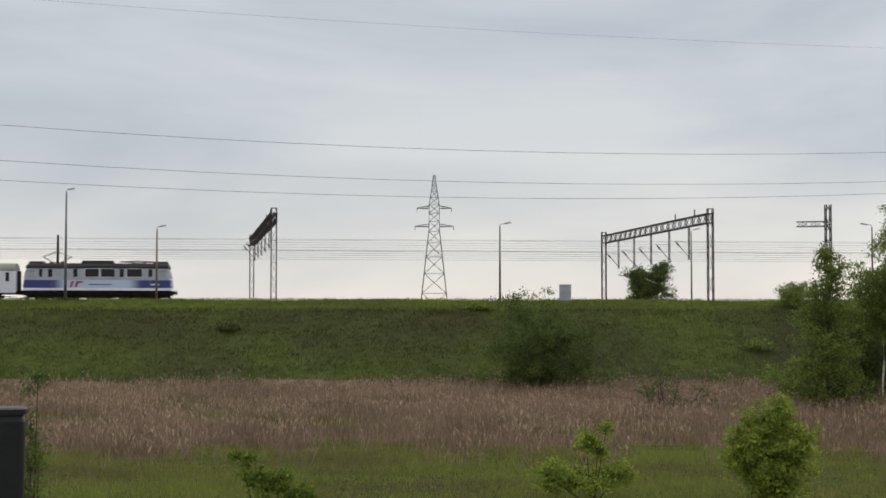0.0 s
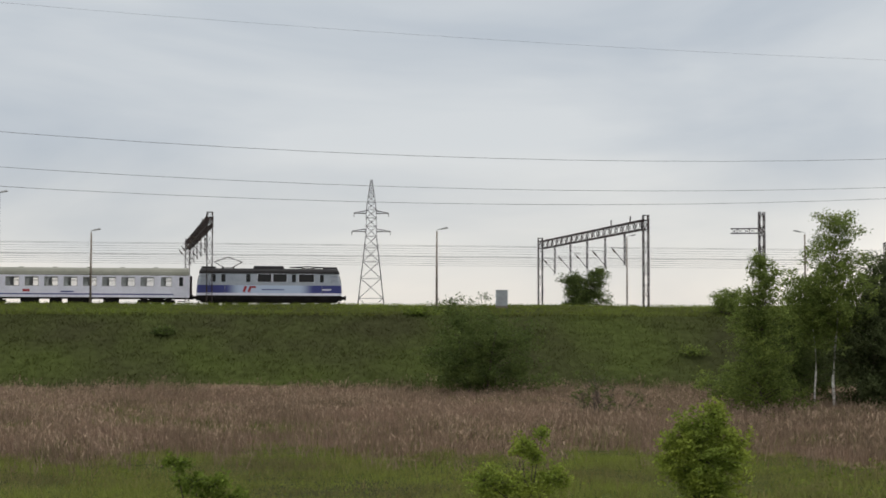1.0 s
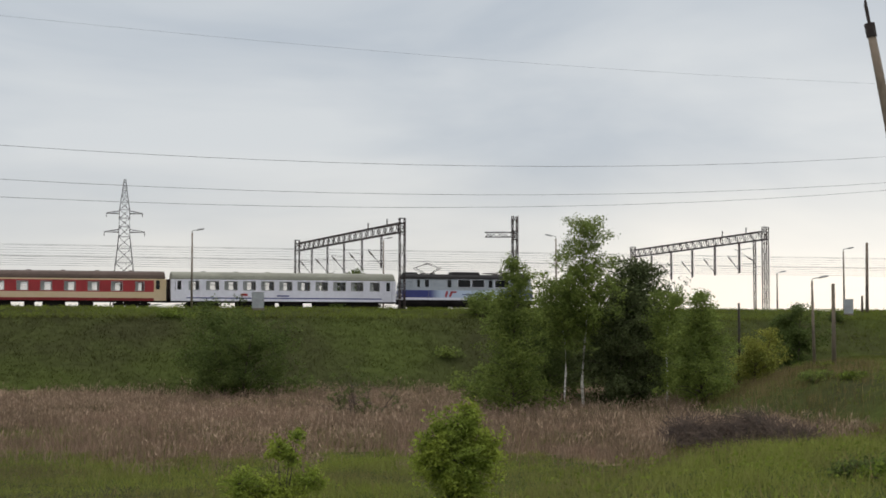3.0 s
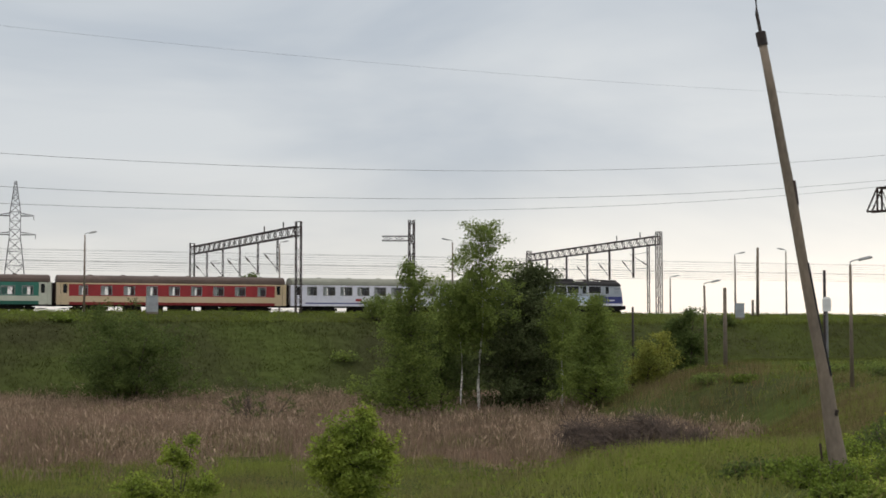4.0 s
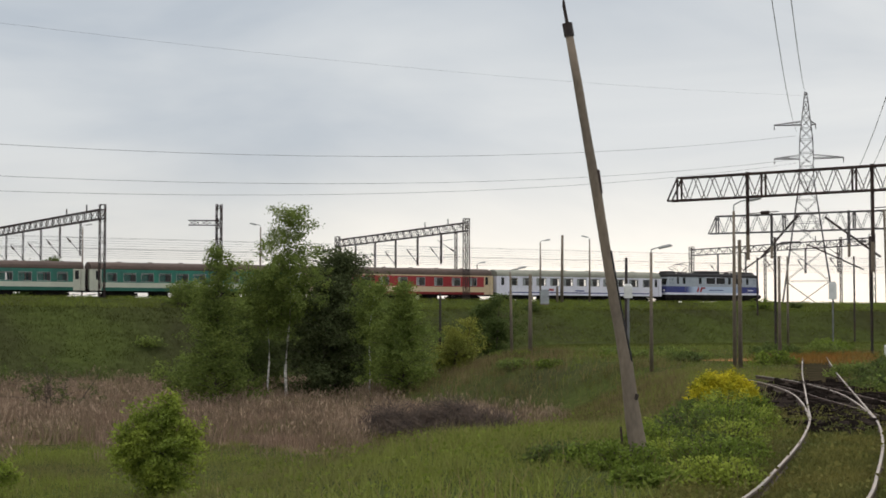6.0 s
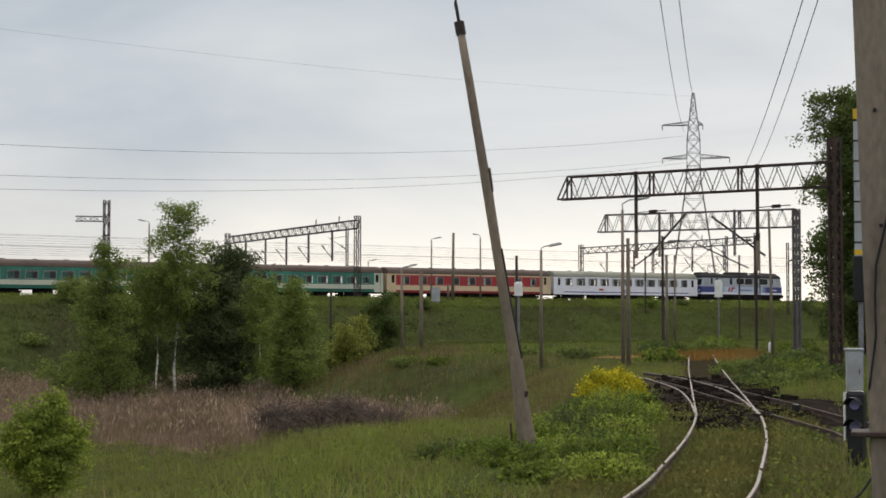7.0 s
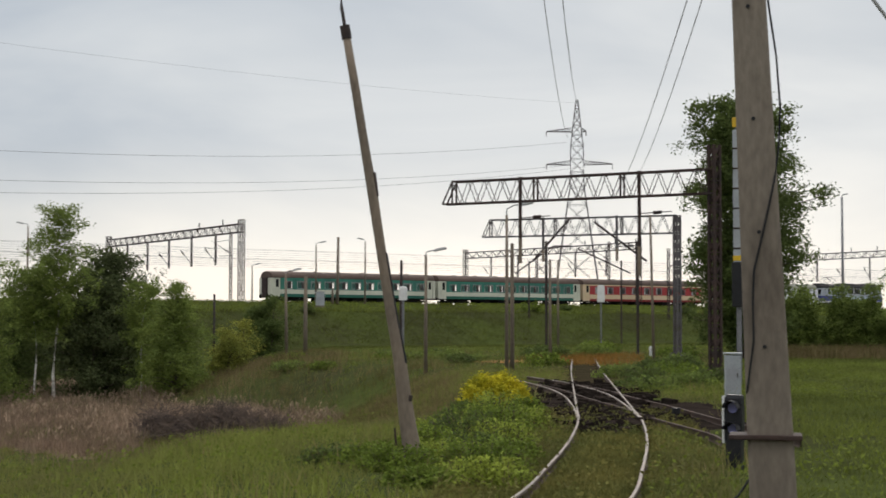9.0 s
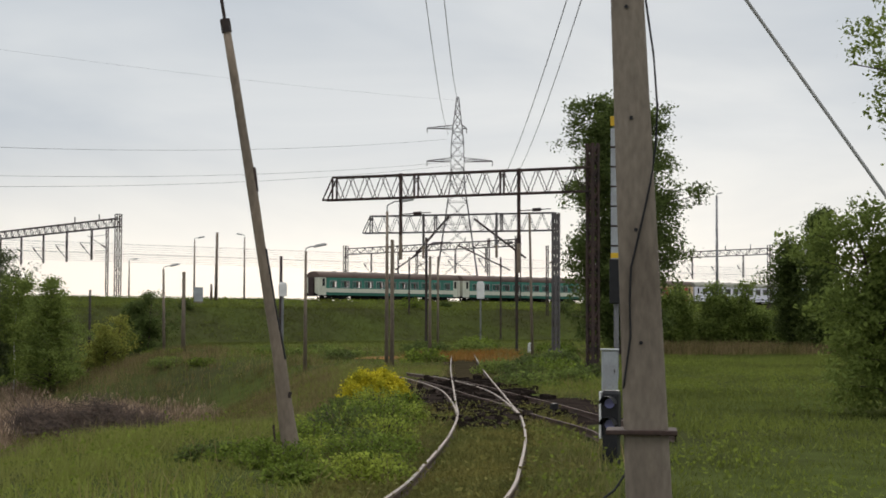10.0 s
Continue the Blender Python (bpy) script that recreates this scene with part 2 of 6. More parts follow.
M_TGREEN = mat("train_green_paint", (0.028, 0.190, 0.132), rough=0.4, var=0.1, scale=0.6, fine=8, second=(0.025, 0.125, 0.095), bump=0.02, spec=0.5)
M_TDGREEN = mat("train_dark_green_paint", (0.025, 0.125, 0.088), rough=0.45, var=0.12, scale=0.6, fine=8, bump=0.02)
M_TPALE = mat("train_pale_green_cream_paint", (0.55, 0.56, 0.45), rough=0.4, var=0.07, scale=0.6, fine=8, second=(0.46, 0.47, 0.38), bump=0.02, spec=0.5)
M_CURTAIN = mat("grey_green_curtain", (0.46, 0.48, 0.46), rough=0.9, var=0.15, scale=3, bump=0.1, second=(0.36, 0.38, 0.37))
M_BELLOWS = mat("rubber_gangway", (0.05, 0.035, 0.033), rough=0.9, var=0.3, scale=3, bump=0.3)
M_LAMP = mat("headlamp_lens", (0.85, 0.83, 0.75), rough=0.15, var=0.05, bump=0)
M_GLASS = glass_mat("coach_window_glass", (0.22, 0.23, 0.24), 0.90)
M_GLASSDARK = glass_mat("loco_window_glass", (0.012, 0.013, 0.015), 0.0)
M_LENS = glass_mat("signal_lens", (0.25, 0.25, 0.5), 0.0)


def fade_paint():
    """The loco's waist band: deep blue at both ends, fading to pale grey along the middle."""
    m = M_TBLUE.copy()
    m.name = "loco_fading_blue_paint"
    nt = m.node_tree
    N, L = nt.nodes.new, nt.links.new
    tc, sep, ab, mr, mx = N("ShaderNodeTexCoord"), N("ShaderNodeSeparateXYZ"), N("ShaderNodeMath"), N("ShaderNodeMapRange"), N("ShaderNodeMixRGB")
    L(tc.outputs["Object"], sep.inputs[0])
    ab.operation = "ABSOLUTE"
    L(sep.outputs["X"], ab.inputs[0])
    mr.interpolation_type = "SMOOTHSTEP"
    mr.inputs[1].default_value, mr.inputs[2].default_value = 3.0, 4.6
    L(ab.outputs[0], mr.inputs[0])
    b = nt.nodes["Principled BSDF"]
    src = b.inputs["Base Color"].links[0].from_socket
    mx.inputs[1].default_value = (0.45, 0.53, 0.66, 1)
    L(mr.outputs[0], mx.inputs[0])
    L(src, mx.inputs[2])
    L(mx.outputs[0], b.inputs["Base Color"])
    return m


M_FADE = fade_paint()


# ---- mesh building ----
class Shape:
    """Collects vertices and faces of one mesh."""

    def __init__(self):
        self.v, self.f = [], []

    def add(self, verts, faces):
        k = len(self.v)
        self.v += [tuple(p) for p in verts]
        self.f += [tuple(i + k for i in q) for q in faces]
        return self

    def box(self, c, s, m=None):
        """A box with its centre, size and, if given, a turn."""
        pts = [Vector(((i & 1) - 0.5, ((i >> 1) & 1) - 0.5, (i >> 2) - 0.5)) for i in range(8)]
        pts = [Vector((p.x * s[0], p.y * s[1], p.z * s[2])) for p in pts]
        if m:
            pts = [m @ p for p in pts]
        pts = [p + Vector(c) for p in pts]
        return self.add(pts, [(0, 2, 3, 1), (4, 5, 7, 6), (0, 1, 5, 4), (2, 6, 7, 3), (0, 4, 6, 2), (1, 3, 7, 5)])

    def beam(self, a, b, w, h=None):
        """A straight bar of section w x h from a to b."""
        a, b = Vector(a), Vector(b)
        d = b - a
        m = d.to_track_quat("X", "Z").to_matrix()
        return self.box((a + b) / 2, (d.length, w, h or w), m)

    def tube(self, pts, radii, n=8, cap=True):
        pts = [Vector(p) for p in pts]
        if not isinstance(radii, (list, tuple)):
            radii = [radii] * len(pts)
        vs, fs = [], []
        for i, p in enumerate(pts):
            d = pts[min(i + 1, len(pts) - 1)] - pts[max(i - 1, 0)]
            q = d.to_track_quat("Z", "X").to_matrix()
            for k in range(n):
                a = 2 * math.pi * k / n
                vs.append(p + q @ Vector((radii[i] * math.cos(a), radii[i] * math.sin(a), 0)))
        for i in range(len(pts) - 1):
            for k in range(n):
                k2 = (k + 1) % n
                fs.append((i * n + k, i * n + k2, (i + 1) * n + k2, (i + 1) * n + k))
        if cap:
            fs.append(tuple(range(n - 1, -1, -1)))
            fs.append(tuple((len(pts) - 1) * n + k for k in range(n)))
        return self.add(vs, fs)

    def loft(self, levels, cap=True, corner=4):
        """Stacked rounded rectangles: rows of z, half length (x), half width (y), corner radius, x shift."""
        rings = []
        for z, hl, hw, r, *sh in levels:
            ring = []
            for cx, cy, a0 in ((hl - r, hw - r, 0), (-hl + r, hw - r, 90), (-hl + r, -hw + r, 180), (hl - r, -hw + r, 270)):
                for i in range(corner + 1):
                    a = radians(a0 + 90 * i / corner)
                    ring.append((cx + r * math.cos(a) + (sh[0] if sh else 0), cy + r * math.sin(a), z))
            rings.append(ring)
        n = len(rings[0])
        fs = [(i * n + k, i * n + (k + 1) % n, (i + 1) * n + (k + 1) % n, (i + 1) * n + k) for i in range(len(rings) - 1) for k in range(n)]
        if cap:
            fs += [tuple(range(n - 1, -1, -1)), tuple((len(rings) - 1) * n + k for k in range(n))]
        return self.add([p for r in rings for p in r], fs)

    def profile(self, outline, x0, x1):
        """An outline of (y, z) drawn out along x, with closed ends."""
        n = len(outline)
        vs = [(x, y, z) for x in (x0, x1) for y, z in outline]
        fs = [(k, (k + 1) % n, n + (k + 1) % n, n + k) for k in range(n)] + [tuple(range(n - 1, -1, -1)), tuple(range(n, 2 * n))]
        return self.add(vs, fs)

    def mesh(self, name, material, smooth=False):
        me = bpy.data.meshes.new(name)
        me.from_pydata(self.v, [], self.f)
        me.materials.append(material)
        if smooth:
            me.polygons.foreach_set("use_smooth", [True] * len(me.polygons))
        me.update()
        return me


def part(name, shape, material, parent, label="", smooth=False, bevel=0.0):
    """One mesh object under a thing or a part."""
    ob = new(name, shape.mesh(name, material, smooth) if isinstance(shape, Shape) else shape)
    ob.parent = parent
    if label:
        tagged(ob, label)
    if bevel:
        b = ob.modifiers.new("bevel", "BEVEL")
        b.width, b.segments, b.limit_method = bevel, 2, "ANGLE"
    return ob


def thing(name, m, label, category, group="", kind=""):
    """An Empty at the base of a thing."""
    ob = new(name)
    ob.empty_display_size = 0.3
    ob.matrix_basis = m
    return tagged(ob, label, category, group, kind)


def solo(name, shape, material, m, label, category, group="", kind="", smooth=False, bevel=0.0):
    ob = part(name, shape, material, None, "", smooth, bevel)
    ob.matrix_basis = m
    return tagged(ob, label, category, group, kind)


def raw_mesh(name, verts, tris, material):
    """A mesh from arrays: vertices (n, 3) and triangles (m, 3)."""
    me = bpy.data.meshes.new(name)
    me.vertices.add(len(verts))
    me.vertices.foreach_set("co", np.asarray(verts, np.float32).ravel())
    me.loops.add(len(tris) * 3)
    me.loops.foreach_set("vertex_index", np.asarray(tris, np.int32).ravel())
    me.polygons.add(len(tris))
    me.polygons.foreach_set("loop_start", np.arange(0, len(tris) * 3, 3, dtype=np.int32))
    me.materials.append(material)
    me.update(calc_edges=True)
    return me


# ---- the plan ----
TRACK_D, TRACK_TH = 160.6, 0.0838      # the main line's distance and its heading
TU, TN = np.array([math.cos(TRACK_TH), math.sin(TRACK_TH)]), np.array([-math.sin(TRACK_TH), math.cos(TRACK_TH)])
RAIL_Z = EYE + 2.30
FIELD_Z = -3.55


def polar(az, d):
    """The place d metres off at az degrees to the left of the first view."""
    return -d * math.sin(radians(az)), d * math.cos(radians(az))


def smooth01(a, b, x):
    k = np.clip((np.asarray(x, float) - a) / (b - a), 0, 1)
    return k * k * (3 - 2 * k)


def bumps(x, y):
    return 0.5 * np.sin(0.21 * x + 1.3 * np.sin(0.09 * y)) * np.sin(0.17 * y + 0.7) + 0.3 * np.sin(0.53 * x + 0.8 * y) * np.sin(0.61 * y - 0.3 * x) + 0.2 * np.sin(1.3 * x - 0.9 * y)


def ground(x, y):
    """The height of the land: a marsh, the bank of the side line, the embankment of the main line."""
    x, y = np.asarray(x, float), np.asarray(y, float)
    u = x * math.cos(radians(28.5)) - y * math.sin(radians(28.5))
    n = x * TN[0] + y * TN[1]
    cove = smooth01(42, 56, np.hypot(x, y)) * (1 - smooth01(84, 100, np.hypot(x, y)))
    base = FIELD_Z + (-0.22 - FIELD_Z) * smooth01(-11 + 6 * cove, 5, u + 7 * (1 - smooth01(31, 46, np.hypot(x, y))) + 9 * smooth01(82, 108, np.hypot(x, y)))
    rough = bumps(x, y)
    base = base + 0.10 * rough * (1 - smooth01(0, 3, u) * 0.5)
    k = np.clip((n - 132) / 17, 0, 1)
    ramp = FIELD_Z + (RAIL_Z - 0.85 - FIELD_Z) * (0.85 * k + 0.15 * smooth01(0, 1, k)) + 1.20 * np.clip((n - 149) / 7, 0, 1) + 0.22 * rough * smooth01(0, 0.2, k) * (1 - smooth01(0.85, 1, k))
    z = np.maximum(base, ramp)
    z = np.where(n > 156, RAIL_Z + 0.35 - 0.60 * smooth01(156, 158.5, n), z)
    return np.where(n > 240, (RAIL_Z - 0.25) * (1 - smooth01(240, 330, n)), z)


def ground1(x, y):
    return float(ground(x, y))


def reed_zone(x, y):
    u = x * math.cos(radians(28.5)) - y * math.sin(radians(28.5))
    n = x * TN[0] + y * TN[1]
    r = np.hypot(x, y)
    az = np.degrees(np.arctan2(-x, y))
    pile = (az < -19.8) & (az > -24.8) & (r < 82)
    return (r + 3 * np.sin(0.35 * x) + 2 * np.sin(0.9 * x + 0.2 * y) + 1.5 * np.sin(2.3 * x - y) > 72) & (n < 134.5) & ~pile & (u < -5.0 + 3.0 * smooth01(60, 68, r) * (1 - smooth01(84, 100, r)) + 1.5 * np.sin(0.3 * y)) & (ground(x, y) < FIELD_Z + 0.7)


# the side line beside the camera: its centre line in plan
SIDE = [(-9.0, -7.2), (-1.6, 1.8), (5.0, 9.4), (11.35, 15.86), (14.5, 19.5), (18.4, 24.27), (22.3, 29.36), (25.9, 34.4), (44.25, 60.1), (62.0, 84.6)]
BRANCH = [(22.3, 29.36), (26.1, 34.9), (29.4, 40.0), (32.1, 44.8), (34.6, 49.9), (36.9, 55.9)]
RUSTY = [(21.0, 22.7), (22.1, 24.5), (24.2, 28.8), (26.4, 32.9), (29.0, 38.1), (31.7, 43.2), (34.1, 48.2)]


# ---- the land ----
def build_ground():
    xs = np.concatenate([[-4000, -1800, -800, -400], np.arange(-200, 330, 2.0), [420, 800, 1800, 4000]])
    ys = np.concatenate([[-4000, -1500, -500, -150], np.arange(-60, 345, 2.0), [420, 800, 1800, 4500]])
    gx, gy = np.meshgrid(xs, ys)
    gz = ground(gx, gy)
    nx, ny = len(xs), len(ys)
    idx = np.arange(nx * ny).reshape(ny, nx)
    a, b, c, d = idx[:-1, :-1].ravel(), idx[:-1, 1:].ravel(), idx[1:, 1:].ravel(), idx[1:, :-1].ravel()
    tris = np.concatenate([np.stack([a, b, c], 1), np.stack([a, c, d], 1)])
    me = raw_mesh("ground", np.stack([gx.ravel(), gy.ravel(), gz.ravel()], 1), tris, M_TURF)
    me.materials.append(M_MARSH)
    me.materials.append(M_BALLAST)
    cx = np.concatenate([(gx[:-1, :-1] + gx[1:, 1:]).ravel() / 2] * 2)
    cy = np.concatenate([(gy[:-1, :-1] + gy[1:, 1:]).ravel() / 2] * 2)
    n = cx * TN[0] + cy * TN[1]
    mi = np.where(reed_zone(cx, cy), 1, 0)
    mi = np.where((n > 156.5) & (n < 215), 2, mi)
    me.polygons.foreach_set("material_index", mi.astype(np.int32))
    me.polygons.foreach_set("use_smooth", [True] * len(me.polygons))
    ob = new("ground", me)
    return tagged(ob, "rough grassy land with a marsh below a railway embankment", "ground", kind="structure")


build_ground()


def scatter(count, az0, az1, d0, d1, seed, power=1.0):
    """Points spread evenly over a sector of the land."""
    r = np.random.RandomState(seed)
    az = np.radians(r.uniform(az0, az1, count))
    d = np.sqrt(r.uniform(d0 ** 2, d1 ** 2, count)) if power == 1 else d0 + (d1 - d0) * r.uniform(0, 1, count) ** power
    return -d * np.sin(az), d * np.cos(az), r


def blades(x, y, r, height, width, lean, per=1, spread=0.1, segments=1, sink=0.05):
    """Upright tapering blades: per clump a few round one root. Returns vertices and triangles."""
    x, y = np.repeat(x, per), np.repeat(y, per)
    height = np.repeat(height, per) if np.ndim(height) else height
    k = len(x)
    x, y = x + r.normal(0, spread, k), y + r.normal(0, spread, k)
    z = ground(x, y) - sink
    h = height * r.uniform(0.55, 1.25, k)
    a, t = r.uniform(0, 2 * math.pi, k), r.uniform(0, 2 * math.pi, k)
    w = width * r.uniform(0.6, 1.4, k)
    ln = h * np.abs(r.normal(0, lean, k))
    bx, by = np.cos(a) * w / 2, np.sin(a) * w / 2
    root_l, root_r = np.stack([x - bx, y - by, z], 1), np.stack([x + bx, y + by, z], 1)
    tip = np.stack([x + np.cos(t) * ln, y + np.sin(t) * ln, z + h], 1)
    if segments == 1:
        v = np.stack([root_l, root_r, tip], 1).reshape(-1, 3)
        return v, np.arange(3 * k).reshape(-1, 3)
    mid = np.stack([x + np.cos(t) * ln * 0.3, y + np.sin(t) * ln * 0.3, z + h * 0.6], 1)
    off = np.stack([bx, by, np.zeros(k)], 1) * 0.8
    v = np.stack([root_l, root_r, mid - off, mid + off, tip], 1).reshape(-1, 3)
    i = np.arange(k)[:, None] * 5
    return v, np.concatenate([i + [0, 1, 3], i + [0, 3, 2], i + [2, 3, 4]])


def leaves(points, size, r, flat=0.0):
    """A four-cornered leaf or spray at every point, turned at random."""
    k = len(points)
    a = r.normal(0, 1, (k, 3))
    a /= np.linalg.norm(a, axis=1)[:, None]
    b = np.cross(a, r.normal(0, 1, (k, 3)))
    b /= np.linalg.norm(b, axis=1)[:, None]
    s = size * r.uniform(0.5, 1.35, k)[:, None]
    c1, c2 = a * s, b * s * 0.6
    v = np.stack([points - c1, points + c2 * 0.9, points + c1, points - c2 * 0.9], 1).reshape(-1, 3)
    i = np.arange(k)[:, None] * 4
    return v, np.concatenate([i + [0, 1, 2], i + [0, 2, 3]])


def stuff(name, v, t, material, label, category):
    return tagged(new(name, raw_mesh(name, v, t, material)), label, category, kind="stuff")


def off_track(x, y):
    """True where no rails lie."""
    ok = np.ones(len(x), bool)
    for line in (SIDE, BRANCH, RUSTY):
        p = np.array(line)
        for a, b in zip(p[:-1], p[1:]):
            d = b - a
            k = np.clip(((x - a[0]) * d[0] + (y - a[1]) * d[1]) / (d @ d), 0, 1)
            ok &= np.hypot(x - a[0] - k * d[0], y - a[1] - k * d[1]) > (0.98 if line is not RUSTY else 1.5)
    ax, ay = polar(-37.3, 44)
    c, s = math.cos(radians(55)), math.sin(radians(55))
    px, py = (x - ax) * c + (y - ay) * s, -(x - ax) * s + (y - ay) * c
    return ok & ((px / 10.5) ** 2 + (py / 3.3) ** 2 > 1 + 0.5 * np.sin(2.2 * x) * np.sin(1.9 * y))


def build_grass():
    x, y, r = scatter(26000, -57, -41.6, 15, 118, 23)
    keep = off_track(x, y)
    v, t = blades(x[keep], y[keep], r, np.clip(0.20 + 0.16 * bumps(1.6 * x[keep], 1.6 * y[keep]), 0.08, 0.4), 0.04, 0.8, per=4, spread=0.2)
    stuff("field_grass", v, t, M_LAWN, "lush dark green grass of the flat field", "grass")
    x, y, r = scatter(9000, -57, -41.6, 15, 100, 29)
    keep = off_track(x, y) & (bumps(x * 0.9 + 5, y * 0.9) + r.normal(0, 0.2, len(x)) > 0.1)
    x, y = x[keep], y[keep]
    p = np.stack([x, y, ground(x, y)], 1).repeat(5, 0)
    p = p + r.normal(0, 1, p.shape) * [0.2, 0.2, 0.0] + np.stack([0 * p[:, 0], 0 * p[:, 0], r.uniform(0.05, 0.34, len(p))], 1)
    v, t = leaves(p, 0.042, r)
    stuff("field_herbs", v, t, M_HERB, "broad-leaved herbs in patches over the field", "herbs")
    x, y, r = scatter(15000, -41.5, 19, 17, 78, 24)
    keep = ~reed_zone(x, y) & off_track(x, y) & (bumps(x * 1.1 + 3, y * 1.1) + r.normal(0, 0.2, len(x)) > 0.05)
    x, y = x[keep], y[keep]
    p = np.stack([x, y, ground(x, y)], 1).repeat(4, 0)
    p = p + r.normal(0, 1, p.shape) * [0.16, 0.16, 0.0] + np.stack([0 * p[:, 0], 0 * p[:, 0], r.uniform(0.08, 0.42, len(p))], 1)
    v, t = leaves(p, 0.040, r)
    stuff("meadow_herbs", v, t, M_HERB, "scattered leafy herbs in the meadow", "herbs")
    x, y, r = scatter(72000, -41.8, 19, 15, 82, 11)
    keep = ~reed_zone(x, y) & off_track(x, y)
    x, y = x[keep], y[keep]
    v, t = blades(x, y, r, np.clip(0.27 + 0.22 * bumps(2.1 * x, 2.1 * y), 0.12, 0.5), 0.036, 0.6, per=4, spread=0.16)
    stuff("meadow_grass", v, t, M_GRASS, "rough green meadow grass in uneven tufts", "grass")
    x, y, r = scatter(16000, -56, -20, 75, 190, 12)
    keep = ~reed_zone(x, y) & off_track(x, y)
    v, t = blades(x[keep], y[keep], r, 0.30, 0.06, 0.7, per=4, spread=0.25)
    stuff("far_meadow_grass", v, t, M_LAWN, "rough meadow grass below the embankment", "grass")
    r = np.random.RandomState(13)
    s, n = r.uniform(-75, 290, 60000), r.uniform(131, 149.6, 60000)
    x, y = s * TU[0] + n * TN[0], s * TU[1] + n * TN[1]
    # a lighter green takes over towards the right end, with a ragged border
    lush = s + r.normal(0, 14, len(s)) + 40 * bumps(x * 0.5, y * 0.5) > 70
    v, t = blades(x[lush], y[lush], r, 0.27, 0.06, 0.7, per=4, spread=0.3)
    stuff("lush_embankment_grass", v, t, M_SLOPELIGHTER, "lighter green grass towards the right end of the slope", "grass")
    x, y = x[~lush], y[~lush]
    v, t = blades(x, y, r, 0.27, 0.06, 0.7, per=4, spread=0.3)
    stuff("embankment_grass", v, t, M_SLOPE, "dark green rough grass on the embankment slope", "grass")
    # grass of the brow, its skylit look painted in by a lighter green
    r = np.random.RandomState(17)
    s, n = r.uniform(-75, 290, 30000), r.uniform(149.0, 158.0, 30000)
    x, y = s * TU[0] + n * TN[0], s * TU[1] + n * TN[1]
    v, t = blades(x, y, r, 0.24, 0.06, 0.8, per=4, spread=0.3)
    stuff("brow_grass", v, t, M_BROWLIT, "green grass along the top of the embankment, coloured lighter as if catching the sky", "grass")
    x, y, r = scatter(20000, -42, 19, 18, 130, 14)
    keep = ~reed_zone(x, y) & (bumps(x * 1.7 + 9, y * 1.7) + r.normal(0, 0.15, len(x)) > 0.12) & off_track(x, y)
    v, t = blades(x[keep], y[keep], r, 0.55, 0.022, 0.4, per=4, spread=0.25)
    stuff("dry_grass", v, t, M_DRY, "pale dry grass stalks left from last year", "grass")
    x, y, r = scatter(14000, -33, -16, 72, 125, 15)
    u = x * math.cos(radians(28.5)) - y * math.sin(radians(28.5))
    keep = ~reed_zone(x, y) & (u > -16) & (u < -2.0 - 6 * r.uniform(0, 1, len(u)) ** 2) & (r.uniform(0, 1, len(u)) < 0.6)
    v, t = blades(x[keep], y[keep], r, 0.75, 0.03, 0.25, per=4, spread=0.25)
    stuff("dry_marsh_grass", v, t, M_DRYPINK, "brownish dry grass between marsh and bank", "grass")
    x, y, r = scatter(9000, -31.5, -20, 46, 92, 30)
    keep = ~reed_zone(x, y) & off_track(x, y) & (0.55 * bumps(x * 0.55 + 2, y * 0.55) + r.normal(0, 0.16, len(x)) > 0.10 - 0.25 * (np.hypot(x, y) > 60))
    v, t = blades(x[keep], y[keep], r, 0.52, 0.024, 0.35, per=4, spread=0.3)
    stuff("withered_bank_grass", v, t, M_DRYPINK, "withered brownish grass in patches on the bank", "grass")
    x, y, r = scatter(700, -38.2, -34.2, 92, 118, 18)
    v, t = blades(x, y, r, 0.5, 0.05, 0.5, per=6, spread=0.3)
    stuff("rust_stained_grass", v, t, M_RUSTGRASS, "rust-coloured dry grass beyond the points", "grass")
    x, y, r = scatter(5000, -56, -42.5, 112, 150, 19)
    v, t = blades(x, y, r, 0.95, 0.05, 0.15, per=6, spread=0.3)
    stuff("field_reeds", v, t, M_DRYPINK, "strip of brown dry reeds across the field", "reeds")
    # low weeds between the rails of the side line
    c = np.array(SIDE)
    q = np.linspace(1, len(c) - 1.001, 16000) ** 1.0
    i = q.astype(int)
    p = c[i] + (c[i + 1] - c[i]) * (q - i)[:, None]
    d = c[i + 1] - c[i]
    d /= np.linalg.norm(d, axis=1)[:, None]
    r = np.random.RandomState(16)
    o = r.uniform(-1.9, 1.9, len(p))
    keep = (np.abs(np.abs(o) - 0.75) > 0.09) & (i < 7)
    x, y = (p[:, 0] - d[:, 1] * o)[keep], (p[:, 1] + d[:, 0] * o)[keep]
    v, t = blades(x, y, r, 0.19, 0.035, 0.8, per=7, spread=0.10)
    p = np.stack([x, y, ground(x, y)], 1)[::4].repeat(2, 0)
    p = p + r.normal(0, 0.12, p.shape) * [1, 1, 0] + np.stack([0 * p[:, 0], 0 * p[:, 0], r.uniform(0.05, 0.28, len(p))], 1)
    v2, t2 = leaves(p, 0.04, r)
    v, t = np.concatenate([v, v2]), np.concatenate([t, t2 + len(v)])
    stuff("track_weeds", v, t, M_TRACKWEED, "low olive weeds growing between the rails", "weeds")


